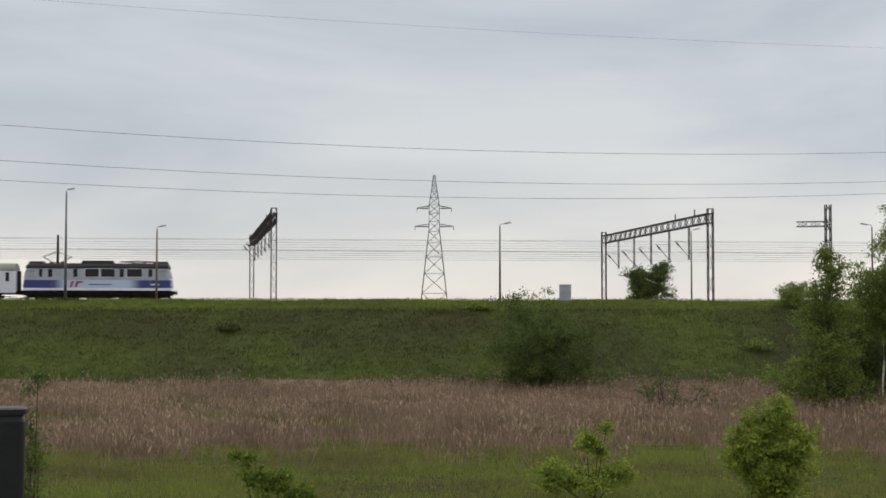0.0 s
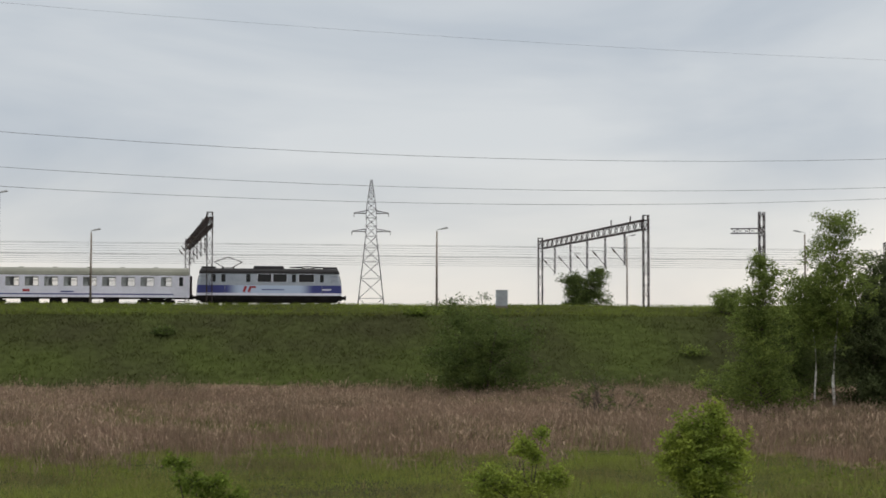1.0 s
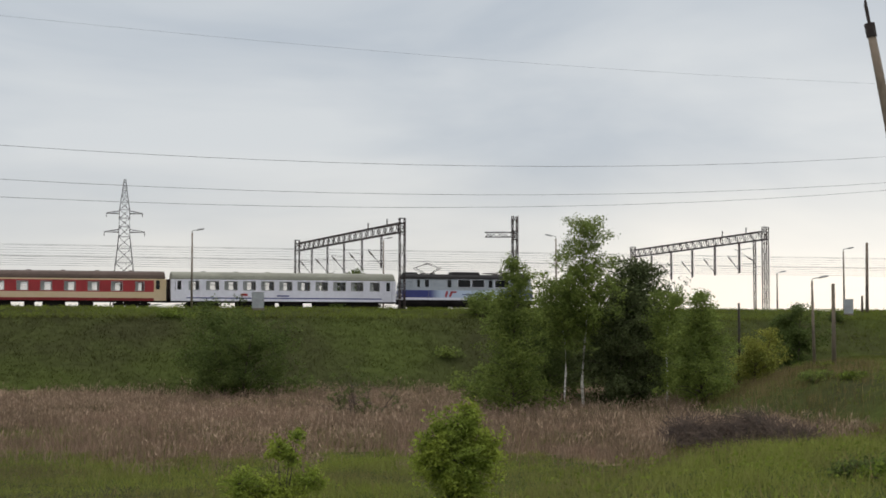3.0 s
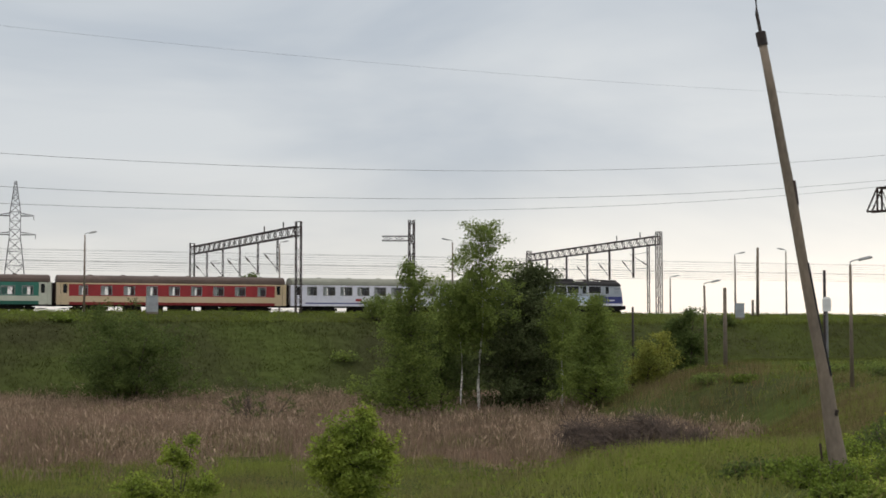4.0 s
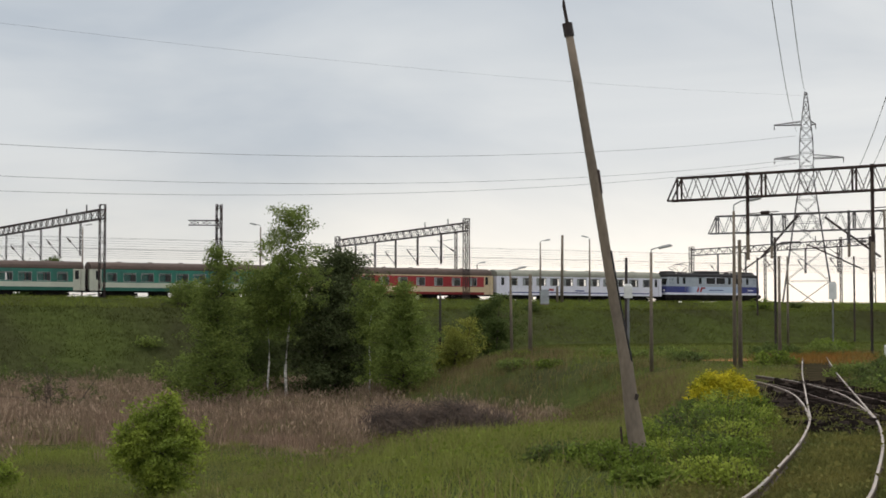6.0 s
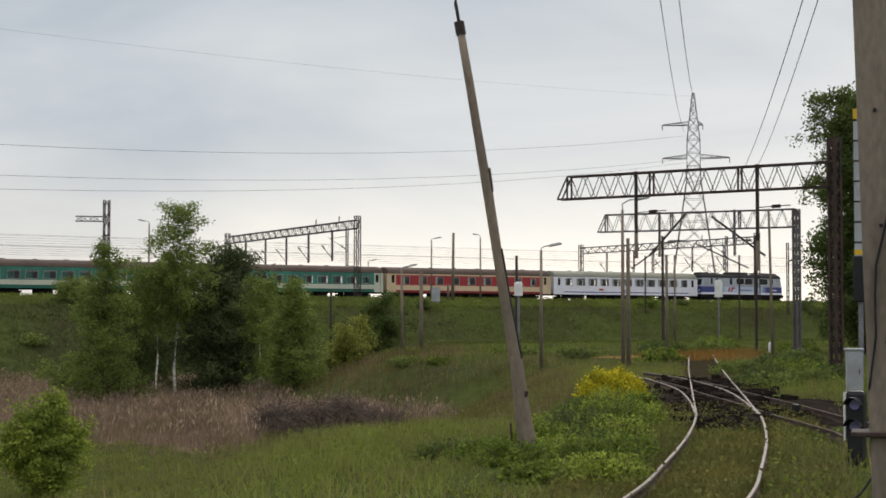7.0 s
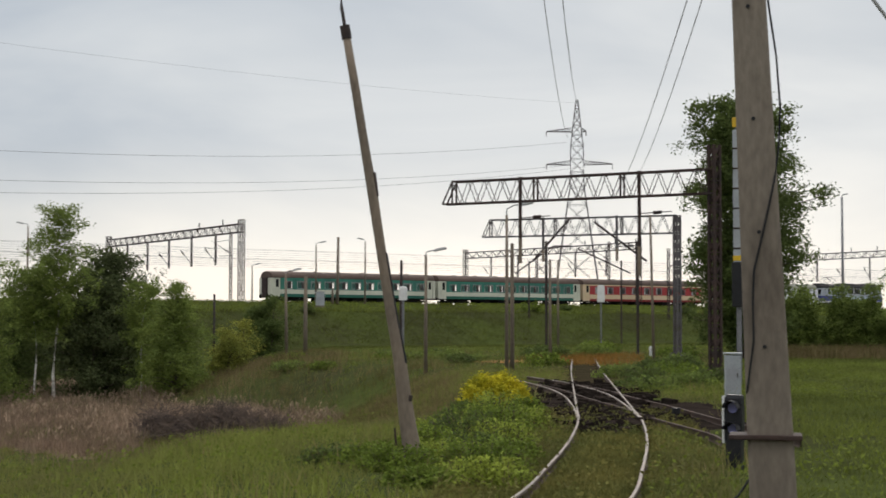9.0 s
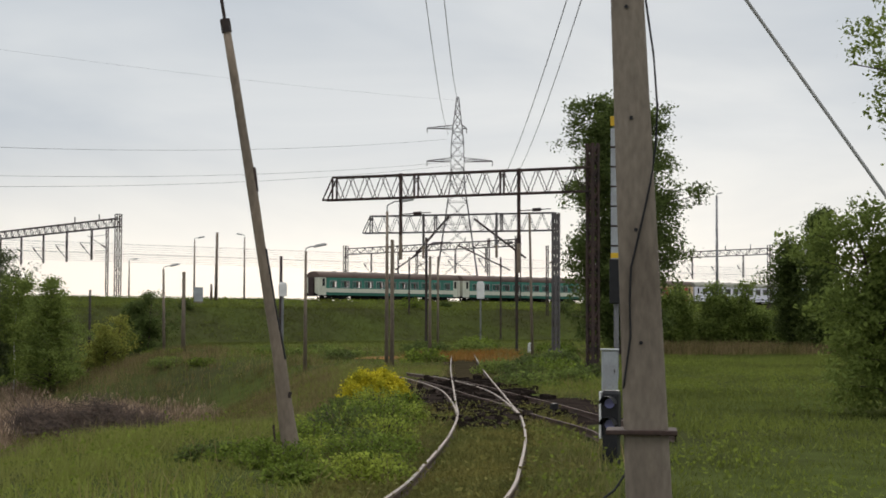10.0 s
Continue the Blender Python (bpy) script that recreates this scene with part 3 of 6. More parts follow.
def build_reeds():
    x, y, r = scatter(46000, -29, 20, 62, 142, 21)
    near = np.hypot(x, y)
    zone = reed_zone(x, y)
    feather = ~zone & reed_zone(x * 1.13, y * 1.13) & (np.degrees(np.arctan2(-x, y)) > -19) & (r.uniform(0, 1, len(x)) < 0.10)
    # a wet hollow of green sedge runs through the stand
    az = np.degrees(np.arctan2(-x, y))
    hollow = (np.abs(near - 88 - 2.5 * np.sin(0.9 * az) - 0.25 * (az - 10)) < 3.6 + bumps(x, y) * 3) & (az > 4 + 2.5 * np.sin(near))
    keep = (zone & ~(hollow & (r.uniform(0, 1, len(x)) < 0.85))) | feather
    gx, gy = x[zone & hollow], y[zone & hollow]
    x, y = x[keep], y[keep]
    hh = np.clip(0.80 + 0.42 * bumps(1.9 * x, 1.9 * y) + 0.3 * bumps(0.7 * y, 0.7 * x), 0.35, 1.3)
    v, t = blades(x, y, r, hh, 0.040, 0.42, per=7, spread=0.24)
    stuff("reeds", v, t, M_REED, "dense stand of dry pinkish-brown reeds in the marsh", "reeds")
    k = r.uniform(0, 1, len(x)) < 0.16 + 0.34 * (bumps(x * 1.3, y * 0.5 + 2) > 0.05)
    v, t = blades(x[k], y[k], r, 1.05 * hh[k], 0.035, 0.3, per=2, spread=0.3)
    p = np.stack([x[k], y[k], ground(x[k], y[k]) + hh[k] * r.uniform(0.7, 1.2, k.sum())], 1).repeat(3, 0)
    p = p + r.normal(0, 0.28, p.shape) * [1, 1, 0.5]
    w, h = r.uniform(0.022, 0.042, len(p)), r.uniform(0.07, 0.19, len(p))
    a = r.uniform(0, 6.28, len(p))
    side, up = np.stack([np.cos(a) * w, np.sin(a) * w, 0 * w], 1), np.stack([r.normal(0, 0.05, len(p)), r.normal(0, 0.05, len(p)), h], 1)
    v2 = np.stack([p - up, p + side, p + up, p - side], 1).reshape(-1, 3)
    i = np.arange(len(p))[:, None] * 4
    t2 = np.concatenate([i + [0, 1, 2], i + [0, 2, 3]])
    v, t = np.concatenate([v, v2]), np.concatenate([t, t2 + len(v)])
    stuff("pale_reeds", v, t, M_REEDPALE, "pale tan reed stalks with feathery tops", "reeds")
    g = (bumps(x * 0.6, y * 0.9 + 4) > 0.12) | (r.uniform(0, 1, len(x)) > 0.93)
    gx, gy = np.concatenate([x[g][::3], gx]), np.concatenate([y[g][::3], gy])
    v, t = blades(gx, gy, r, 0.75, 0.05, 0.3, per=5, spread=0.25)
    stuff("green_reeds", v, t, M_REEDGREEN, "fresh green shoots among the dry reeds", "reeds")


build_grass()
build_reeds()


# ---- trees and bushes ----
def tree(name, az, d, top, label, category="tree", leaf=M_LEAF, bark=M_BARK, width=3.0, bare=0.25, count=2600, size=0.16, limbs=26, seed=1,
         lean=0.0, trunk=0.12, shape="oval", group="", base=None, droop=0.0, stems=1):
    """A tree: tapered trunk, limbs that leave it all the way up, and sprays of leaves round the limbs. top: its height in the world."""
    r = np.random.RandomState(seed)
    x, y = polar(az, d)
    z0 = ground1(x, y) - 0.1 if base is None else base
    h = top - z0
    ob = thing(name, pose(x, y, z0), label, category, group)
    wood, limbwood, tips = Shape(), Shape(), []
    for s in range(stems):
        off = Vector((r.normal(0, 0.12 * width), r.normal(0, 0.12 * width), 0)) if stems > 1 else Vector()
        hs = h * (1 if s == 0 else r.uniform(0.7, 0.95))
        way = [off * (1 + 1.6 * k / 6) + Vector((lean * hs * k / 6 + 0.012 * hs * math.sin(1.1 * k + seed), 0.012 * hs * math.cos(1.7 * k + seed), hs * 0.97 * k / 6)) for k in range(7)]
        wood.tube(way, [trunk * (1 - 0.88 * k / 6) for k in range(7)], 7)
        for i in range(limbs // stems):
            f = bare + (0.98 - bare) * (i + r.uniform(0, 1)) / (limbs // stems)
            q = f * 6
            j = min(int(q), 5)
            p = way[j].lerp(way[j + 1], q - j)
            g = (f - bare) / (1 - bare)
            if shape == "cone":
                reach = width / 2 * (1 - g) ** 0.6 + 0.12 * width * (1 - g)
            elif shape == "birch":
                reach = width / 2 * (0.30 + 0.72 * (1 - g) * min(1.0, 0.5 + 2.5 * g))
            elif shape == "bush":
                reach = width / 2 * (0.75 + 0.45 * math.sin(math.pi * min(1, 0.25 + 0.75 * g))) * (1.15 - 0.55 * g)
            else:
                reach = width / 2 * (0.30 + 0.75 * math.sin(math.pi * (0.12 + 0.80 * g)))
            reach *= r.uniform(0.55, 1.2)
            a = 2.4 * i + r.uniform(-0.5, 0.5)
            up = (0.55 - droop) * reach * (0.4 + 0.8 * g)
            e = p + Vector((math.cos(a) * reach, math.sin(a) * reach, up))
            m = p.lerp(e, 0.5) + Vector((0, 0, 0.10 * reach))
            limbwood.tube([p, m, e], [trunk * 0.34 * (1.05 - 0.8 * f), trunk * 0.2 * (1.05 - 0.8 * f), trunk * 0.06], 4, cap=False)
            tips.append((np.array(p), np.array(m), np.array(e), reach))
    tips.append((np.array(way[5]), np.array(way[6]) * 0.5 + np.array(way[5]) * 0.5, np.array(way[6]) + [0, 0, h * 0.02], 0.12 * width))
    count = int(count * 3.2)
    weight = np.array([0.15 + q[3] for q in tips])
    pick = r.choice(len(tips), count, p=weight / weight.sum())
    A, B, C, R = (np.array([q[j] for q in tips])[pick] for j in range(4))
    f = r.uniform(0.15, 1.08, count)[:, None]
    pts = np.where(f < 0.5, A + (B - A) * 2 * f, B + (C - B) * (2 * f - 1))
    pts = pts + r.normal(0, 1, (count, 3)) * np.clip(0.15 * R[:, None] + 0.09, 0.08, 0.5) * np.array([1, 1, 0.8])
    # leaves gather in clumps with gaps between them
    n_cl = max(20, count // 40)
    pts = pts[:n_cl][r.randint(0, n_cl, count)] + np.clip(r.normal(0, 1, (count, 3)), -1.6, 1.6) * size * r.uniform(0.9, 2.3, (n_cl, 1))[r.randint(0, n_cl, count)] * [1, 1, 0.75]
    pts[:, 2] = np.maximum(pts[:, 2], 0.1)
    part("trunk", wood, bark, ob, smooth=True)
    part("limbwork", limbwood, M_BARK, ob)
    v, t = leaves(pts, size * 0.6, r)
    part("crown", raw_mesh("crown", v, t, leaf), None, ob)
    return ob


def sapling(az, d, lobes, label, leaf, size, seed, per=46):
    """A young bush: stems that rise from one root into rounded masses of leaves. lobes: rows of x, y, height in the world, half width, half height."""
    r = np.random.RandomState(seed)
    x, y = polar(az, d)
    z0 = ground1(x, y) - 0.05
    ob = thing("bush", pose(x, y, z0, 0, 0, az), label, "bush")
    wood, pts = Shape(), []
    for lx, ly, lz, rx, rz in lobes:
        rx, rz = rx * 1.1, rz * 1.08
        c = Vector((lx, ly, lz - z0))
        wood.tube([(lx * 0.08, ly * 0.08, 0), (lx * 0.55, ly * 0.5, c.z * 0.5), c], [0.030, 0.022, 0.010], 5, cap=False)
        sprays = max(6, int(44 * rx * (rx + rz)))
        for i in range(sprays):
            q = Vector(r.normal(0, 1, 3)).normalized() * r.uniform(0.5, 1.2)
            e = c + Vector((q.x * rx, q.y * rx, q.z * rz))
            e.z = max(e.z, 0.15)
            wood.tube([c, c.lerp(e, 0.6) + Vector((0, 0, 0.04)), e], [0.010, 0.007, 0.003], 3, cap=False)
            f = r.uniform(0.45, 1.15, per)[:, None]
            pts.append(np.array(c) + (np.array(e) - np.array(c)) * f + r.normal(0, 1, (per, 3)) * [0.10, 0.10, 0.075])
    pts = np.concatenate(pts)
    pts[:, 2] = np.maximum(pts[:, 2], 0.06)
    part("stem", wood, M_BARK, ob)
    v, t = leaves(pts, size, r)
    part("crown", raw_mesh("crown", v, t, leaf), None, ob)


def build_trees():
    sapling(-12.1, 50, [(0, 0, -1.9, 1.25, 1.0), (0.1, 0.1, -0.85, 0.75, 0.62), (-0.75, 0, -1.15, 0.62, 0.6), (0.85, 0.1, -1.55, 0.6, 0.7), (0.1, 0, -2.8, 0.95, 0.6), (0.28, 0, -0.32, 0.28, 0.34), (-1.0, 0, -2.0, 0.5, 0.5)], "bright green young bush in the meadow", M_LEAFLIGHT, 0.062, 17)
    sapling(-5.54, 50, [(-0.2, 0, -1.5, 0.40, 0.42), (0.45, 0, -1.22, 0.26, 0.38), (0.2, 0, -1.8, 0.42, 0.32), (0.9, 0.1, -2.5, 0.52, 0.42), (-1.4, 0, -2.65, 0.62, 0.5), (-0.2, 0.2, -2.8, 1.0, 0.5)], "sparse light green bush in the meadow", M_LEAFLIGHT, 0.06, 18, 36)
    sapling(6.31, 36, [(-0.75, 0, -0.92, 0.28, 0.26), (-0.3, 0, -1.28, 0.38, 0.28), (0.12, 0, -1.35, 0.34, 0.32), (0.65, 0, -1.8, 0.4, 0.28), (0, 0, -2.3, 0.9, 0.6)], "dark green leafy sapling at the meadow's edge", M_WEED, 0.06, 20, 40)
    sapling(15.0, 36, [(0.1, 0, 1.0, 0.32, 0.35), (-0.05, 0, 0.1, 0.22, 0.45), (-0.1, 0, -0.7, 0.32, 0.45), (0.15, 0, -1.0, 0.28, 0.32), (-0.15, 0, -1.6, 0.36, 0.45), (-0.2, 0, -2.5, 0.45, 0.55)], "thin tall shrub with sparse leaves", M_LEAFDARK, 0.05, 22, 26)
    g = "trees at the marsh's edge"
    tree("birch", -14.13, 104, 7.6, "slim cone-shaped young birch in full leaf among reeds", leaf=M_LEAF, bark=M_BARK, width=4.5, bare=0.04, count=7000, size=0.15, limbs=110, seed=3, shape="cone", group=g)
    tree("birch", -16.78, 112, 10.85, "tall birch with a white trunk and a loose light crown", leaf=M_LEAF, bark=M_BIRCHBARK, width=7.0, bare=0.40, count=6000, size=0.14, limbs=70, seed=4, shape="birch", group=g, trunk=0.12)
    tree("birch", -16.08, 112, 5.95, "thin birch with a white trunk beside the tallest one", leaf=M_LEAF, bark=M_BIRCHBARK, width=5.0, bare=0.50, count=4500, size=0.15, limbs=50, seed=5, lean=-0.03, group=g, trunk=0.09)
    tree("pine_tree", -18.70, 117, 7.5, "dense dark pine standing among birches", leaf=M_PINE, width=5.6, bare=0.02, count=11000, size=0.17, limbs=90, seed=6, shape="oval", group=g, trunk=0.15)
    tree("pine_tree", -18.1, 114, 5.3, "dark young pine behind the birch trunks", leaf=M_PINE, width=5.6, bare=0.02, count=8000, size=0.17, limbs=70, seed=16, shape="bush", group=g, trunk=0.14)
    tree("birch", -19.75, 110, 5.1, "leaning thin birch with a pale trunk", leaf=M_LEAF, bark=M_BIRCHBARK, width=2.7, bare=0.50, count=2200, size=0.15, limbs=40, seed=7, lean=0.05, group=g, trunk=0.09)
    tree("birch", -21.05, 104, 5.1, "leafy young birch covered down to the ground", leaf=M_LEAF, width=4.3, bare=0.03, count=6500, size=0.15, limbs=110, seed=8, shape="cone", group=g)
    tree("birch", -20.5, 110, 2.2, "low leafy birch between taller ones", leaf=M_LEAF, width=3.0, bare=0.04, count=5000, size=0.15, limbs=50, seed=9, shape="bush", group=g)
    tree("birch", -15.3, 116, 4.0, "leafy birch filling the gap between two taller ones", leaf=M_LEAFDARK, width=4.6, bare=0.04, count=6000, size=0.15, limbs=60, seed=19, shape="bush", group=g)
    tree("bush", -12.85, 158, 6.2, "rounded green bush on top of the embankment", "bush", leaf=M_LEAF, width=3.4, bare=0.03, count=1800, size=0.16, limbs=40, seed=10, shape="bush", stems=3)
    tree("bush", -22.95, 112, 2.2, "yellowish-green shrub beside the birches", "bush", leaf=M_LEAFYELLOW, width=2.5, bare=0.05, count=2600, size=0.15, limbs=50, seed=11, shape="bush", stems=3)
    tree("bush", -24.35, 150, 4.7, "dark round bush on the embankment slope", "bush", leaf=M_LEAFDARK, width=4.4, bare=0.02, count=4000, size=0.2, limbs=40, seed=12, shape="bush", stems=3)
    tree("bush", -3.57, 130, 4.6, "dark green willow bush at the embankment's foot", "bush", leaf=M_LEAFDARK, width=7.0, bare=0.03, count=9000, size=0.17, limbs=60, seed=13, shape="bush", stems=4)
    tree("bush", -7.55, 222, 11.0, "dark leafy tree beyond the tracks", "tree", leaf=M_LEAFDARK, width=4.6, bare=0.03, count=4500, size=0.25, limbs=50, seed=14, shape="bush", stems=2, base=4.0)
    tree("bush", -8.3, 98, -0.2, "sparse grey shrub with few leaves among the reeds", "bush", leaf=M_LEAFDARK, width=4.6, bare=0.1, count=800, size=0.10, limbs=130, seed=15, shape="bush", stems=7, trunk=0.05)
    tree("birch", -19.4, 119, 3.4, "leafy young birch behind the leaning one", leaf=M_LEAFDARK, width=4.6, bare=0.03, count=6000, size=0.15, limbs=80, seed=33, shape="bush", group=g)
    tree("bush", -13.3, 112, -0.4, "low green bush at the foot of the embankment", "bush", leaf=M_LEAF, width=4.4, bare=0.03, count=2600, size=0.16, limbs=40, seed=34, shape="bush", stems=3)
    g = "trees right of the side line"
    tree("poplar", -42.2, 112, 18.0, "tall broad leafy tree with an uneven crown", leaf=M_LEAFDARK, width=9.0, bare=0.05, count=30000, size=0.21, limbs=130, seed=23, trunk=0.3, group=g)
    tree("poplar", -49.4, 122, 10.9, "green tree with a pointed crown by the field", leaf=M_LEAFDARK, width=3.5, bare=0.04, count=10000, size=0.2, limbs=90, seed=24, trunk=0.2, group=g, shape="birch")
    tree("poplar", -48.3, 124, 8.7, "smaller leafy tree beside a pointed one", leaf=M_LEAFDARK, width=2.3, bare=0.04, count=5000, size=0.2, limbs=60, seed=44, trunk=0.15, group=g)
    tree("poplar", -56.9, 40, 10.2, "tall leafy tree at the field's edge", leaf=M_LEAF, width=6.8, bare=0.46, count=16000, size=0.12, limbs=90, seed=25, trunk=0.22, group=g)
    tree("bush", -53.9, 43, 5.7, "large dense leafy bush at the field's edge", "bush", leaf=M_LEAF, width=3.7, bare=0.02, count=24000, size=0.13, limbs=90, seed=45, shape="bush", stems=4)
    for az, top, width, seed in ((-46.35, 5.7, 2.2, 26), (-45.35, 5.5, 1.9, 27), (-44.4, 5.8, 2.6, 46), (-43.5, 5.4, 2.6, 50), (-47.4, 3.7, 3.0, 47), (-48.6, 3.6, 3.4, 48), (-50.1, 4.2, 3.6, 49)):
        tree("bush", az, 135, top, "round green bush before the railway", "bush", leaf=M_LEAF, width=width, bare=0.02, count=4200, size=0.2, limbs=50, seed=seed, shape="bush", stems=3, group="bushes before the railway")


build_trees()


# ---- the train ----
def wheelset_parts(bogie, xs, radius):
    for x in xs:
        for y in (-0.75, 0.75):
            w = Shape().tube([(x, y - 0.065, radius), (x, y + 0.065, radius)], radius, 20)
            part("wheel", w, M_UNDER, bogie)


def bogie_part(owner, x, base, radius):
    s = Shape()
    for y in (-1.0, 1.0):
        s.box((x, y, 0.62), (base + 1.2, 0.16, 0.26))
        for q in (-base / 2, base / 2):
            s.box((x + q, y, 0.48), (0.36, 0.22, 0.36))
        s.box((x, y, 0.42), (0.9, 0.18, 0.3))
    s.box((x, 0, 0.66), (base * 0.6, 2.0, 0.3))
    b = part("bogie", s, M_UNDER, owner, "black bogie frame caked in brake dust")
    wheelset_parts(b, (x - base / 2, x + base / 2), radius)


def buffer_parts(owner, x_end, sign):
    for y in (-0.87, 0.87):
        s = Shape().tube([(x_end - sign * 0.62, y, 1.05), (x_end - sign * 0.08, y, 1.05)], 0.11, 10)
        s.tube([(x_end - sign * 0.08, y, 1.05), (x_end, y, 1.05)], 0.24, 14)
        part("buffer", s, M_UNDER, owner)


def locomotive():
    ob = thing("locomotive", pose(0, 0, 0), "pale grey electric locomotive with blue bands and a raised pantograph", "locomotive")
    part("underframe", Shape().loft([(0.52, 7.0, 1.25, 0.1), (0.85, 7.35, 1.42, 0.15), (1.24, 7.42, 1.45, 0.2)]), M_UNDER, ob, "black underframe and skirt")
    part("side_stripe", Shape().loft([(1.24, 7.52, 1.51, 0.3), (1.50, 7.52, 1.51, 0.3)]), M_TWHITE, ob, "white stripe along the sill")
    part("waist_band", Shape().loft([(1.50, 7.50, 1.50, 0.3), (2.30, 7.46, 1.50, 0.3)]), M_FADE, ob, "blue band that fades to pale grey amidships")
    part("upper_body", Shape().loft([(2.30, 7.46, 1.50, 0.3), (3.50, 7.18, 1.46, 0.25)]), M_TGREY, ob, "pale blue-grey upper sides")
    part("roof", Shape().loft([(3.50, 7.26, 1.50, 0.25), (3.78, 7.22, 1.44, 0.3), (3.98, 7.12, 1.20, 0.4), (4.06, 6.9, 0.8, 0.4)]), M_ROOFDARK, ob, "sooty dark grey roof", smooth=False)
    # windows on both sides, doors, cab glass
    for side in (-1, 1):
        y = side * 1.475
        for x, w in ((-0.53, 1.40), (1.07, 1.40), (3.80, 1.55)):
            win = part("window_frame", Shape().box((x, y, 3.06), (w + 0.10, 0.07, 0.88)), M_TWHITE, ob, "", bevel=0.02)
            part("pane", Shape().box((x, y + side * 0.03, 3.06), (w, 0.03, 0.80)), M_GLASSDARK, win)
        for x, w in ((2.5, 0.42), (-2.2, 0.42), (-4.75, 0.42), (5.4, 0.4), (-5.7, 0.3)):
            part("pane", Shape().box((x, y + side * 0.015, 3.04), (w, 0.03, 0.80)), M_GLASSDARK, ob, "narrow dark side window")
        for x in (-6.7, 6.65):
            part("pane", Shape().box((x, y + side * 0.012, 2.96), (0.70, 0.03, 0.66)), M_GLASS, ob, "cab side window")
        for x in (-5.0, 5.0):
            d = part("door", Shape().box((x, y + side * 0.004, 2.95), (0.60, 0.03, 1.1)), M_TGREY, ob, "cab door", bevel=0.01)
            part("door_handle", Shape().tube([(x + 0.42, y + side * 0.07, 1.35), (x + 0.42, y + side * 0.07, 2.4)], 0.02, 6), M_LAMPGREY, d)
        # plain red mark and a bar for the lettering
        logo = Shape()
        for x in (-2.55, -2.05):
            logo.box((x, side * 1.512, 1.90), (0.24, 0.012, 0.66), Matrix.Rotation(0.35, 3, "Y"))
        logo.box((-1.72, side * 1.512, 2.12), (0.62, 0.012, 0.18))
        part("red_mark", logo, M_TRED, ob, "plain red slanted mark")
        part("lettering_bar", Shape().box((0.35, side * 1.510, 1.85), (2.3, 0.010, 0.10)), M_TBLUE, ob, "small blue line of lettering")
        part("number_bar", Shape().box((5.9, side * 1.510, 1.86), (0.9, 0.012, 0.14)), M_TWHITE, ob, "white bar in place of a number")
    for e in (-1, 1):
        tilt = Matrix.Rotation(-e * 0.24, 3, "Y")
        for y in (-0.72, 0.72):
            part("windscreen", Shape().box((e * 7.33, y, 2.92), (0.04, 1.1, 0.80), tilt), M_GLASSDARK, ob)
            part("headlight", Shape().tube([(e * 7.42, y * 1.35, 1.78), (e * 7.55, y * 1.35, 1.78)], 0.14, 12), M_LAMP, ob)
        part("headlight", Shape().tube([(e * 6.85, 0, 3.62), (e * 7.05, 0, 3.60)], 0.13, 12), M_LAMP, ob)
        part("buffer_beam", Shape().box((e * 7.42, 0, 0.98), (0.24, 2.7, 0.5)), M_UNDER, ob)
        buffer_parts(ob, e * 7.96, e)
        part("coupling", Shape().box((e * 7.6, 0, 0.98), (0.5, 0.16, 0.22)), M_UNDER, ob)
        part("guard_plough", Shape().box((e * 7.3, 0, 0.42), (0.10, 2.4, 0.42)), M_UNDER, ob)
        bogie_part(ob, e * 4.25, 3.05, 0.6)
        # roof boxes
        part("roof_hatch", Shape().loft([(4.0, 0.78, 0.8, 0.15, e * 6.3), (4.26, 0.72, 0.7, 0.15, e * 6.3)]), M_ROOFDARK, ob)
    part("roof_fairing", Shape().loft([(4.0, 1.6, 0.9, 0.15, -0.1), (4.34, 1.55, 0.8, 0.15, -0.1)]), M_ROOFDARK, ob)
    part("equipment_box", Shape().box((0, 0, 0.75), (2.6, 2.3, 0.62)), M_UNDER, ob, "", bevel=0.04)
    walkway = Shape()
    for y in (-0.95, 0.95):
        walkway.box((0, y, 4.02), (12.2, 0.3, 0.03))
    part("roof_walkway", walkway, M_ROOFDARK, ob)
    # pantographs: the rear one up, the front one folded
    for x, up, name in ((-4.3, 1.05, "raised pantograph"), (4.0, 0.16, "folded pantograph")):
        p = Shape()
        for y in (-0.45, 0.45):
            if up > 0.5:
                for e in (-1, 1):
                    p.beam((x + e * 0.45, y, 4.18), (x + e * 1.45, y * 1.1, 4.18 + up * 0.55), 0.05)
                    p.beam((x + e * 1.45, y * 1.1, 4.18 + up * 0.55), (x + e * 0.08, y, 4.18 + up), 0.04)
            else:
                for e in (-1, 1):
                    p.beam((x + e * 0.3, y, 4.18), (x + e * 1.9, y, 4.24), 0.06)
                    p.beam((x + e * 1.9, y, 4.24), (x + e * 0.1, y, 4.32), 0.05)
        p.beam((x, -0.5, 4.19 + up), (x, 0.5, 4.19 + up), 0.05)
        for e in (-1, 1):
            p.beam((x + e * 0.4, -0.5, 4.18), (x + e * 0.4, 0.5, 4.18), 0.05)
        part("pantograph", p, M_STEEL, ob, name)
        head = Shape()
        for e in (-0.1, 0.1):
            head.tube([(x + e, -0.85, 4.10 + up), (x + e, -0.6, 4.20 + up), (x + e, 0.6, 4.20 + up), (x + e, 0.85, 4.10 + up)], 0.035, 6)
        part("contact_head", head, M_STEEL, ob)
        base = Shape()
        for e in (-1, 1):
            base.box((x + e * 0.6, 0, 4.15), (0.1, 1.5, 0.08))
            for y in (-0.6, 0.6):
                base.tube([(x + e * 0.6, y, 3.88), (x + e * 0.6, y, 4.14)], 0.07, 8)
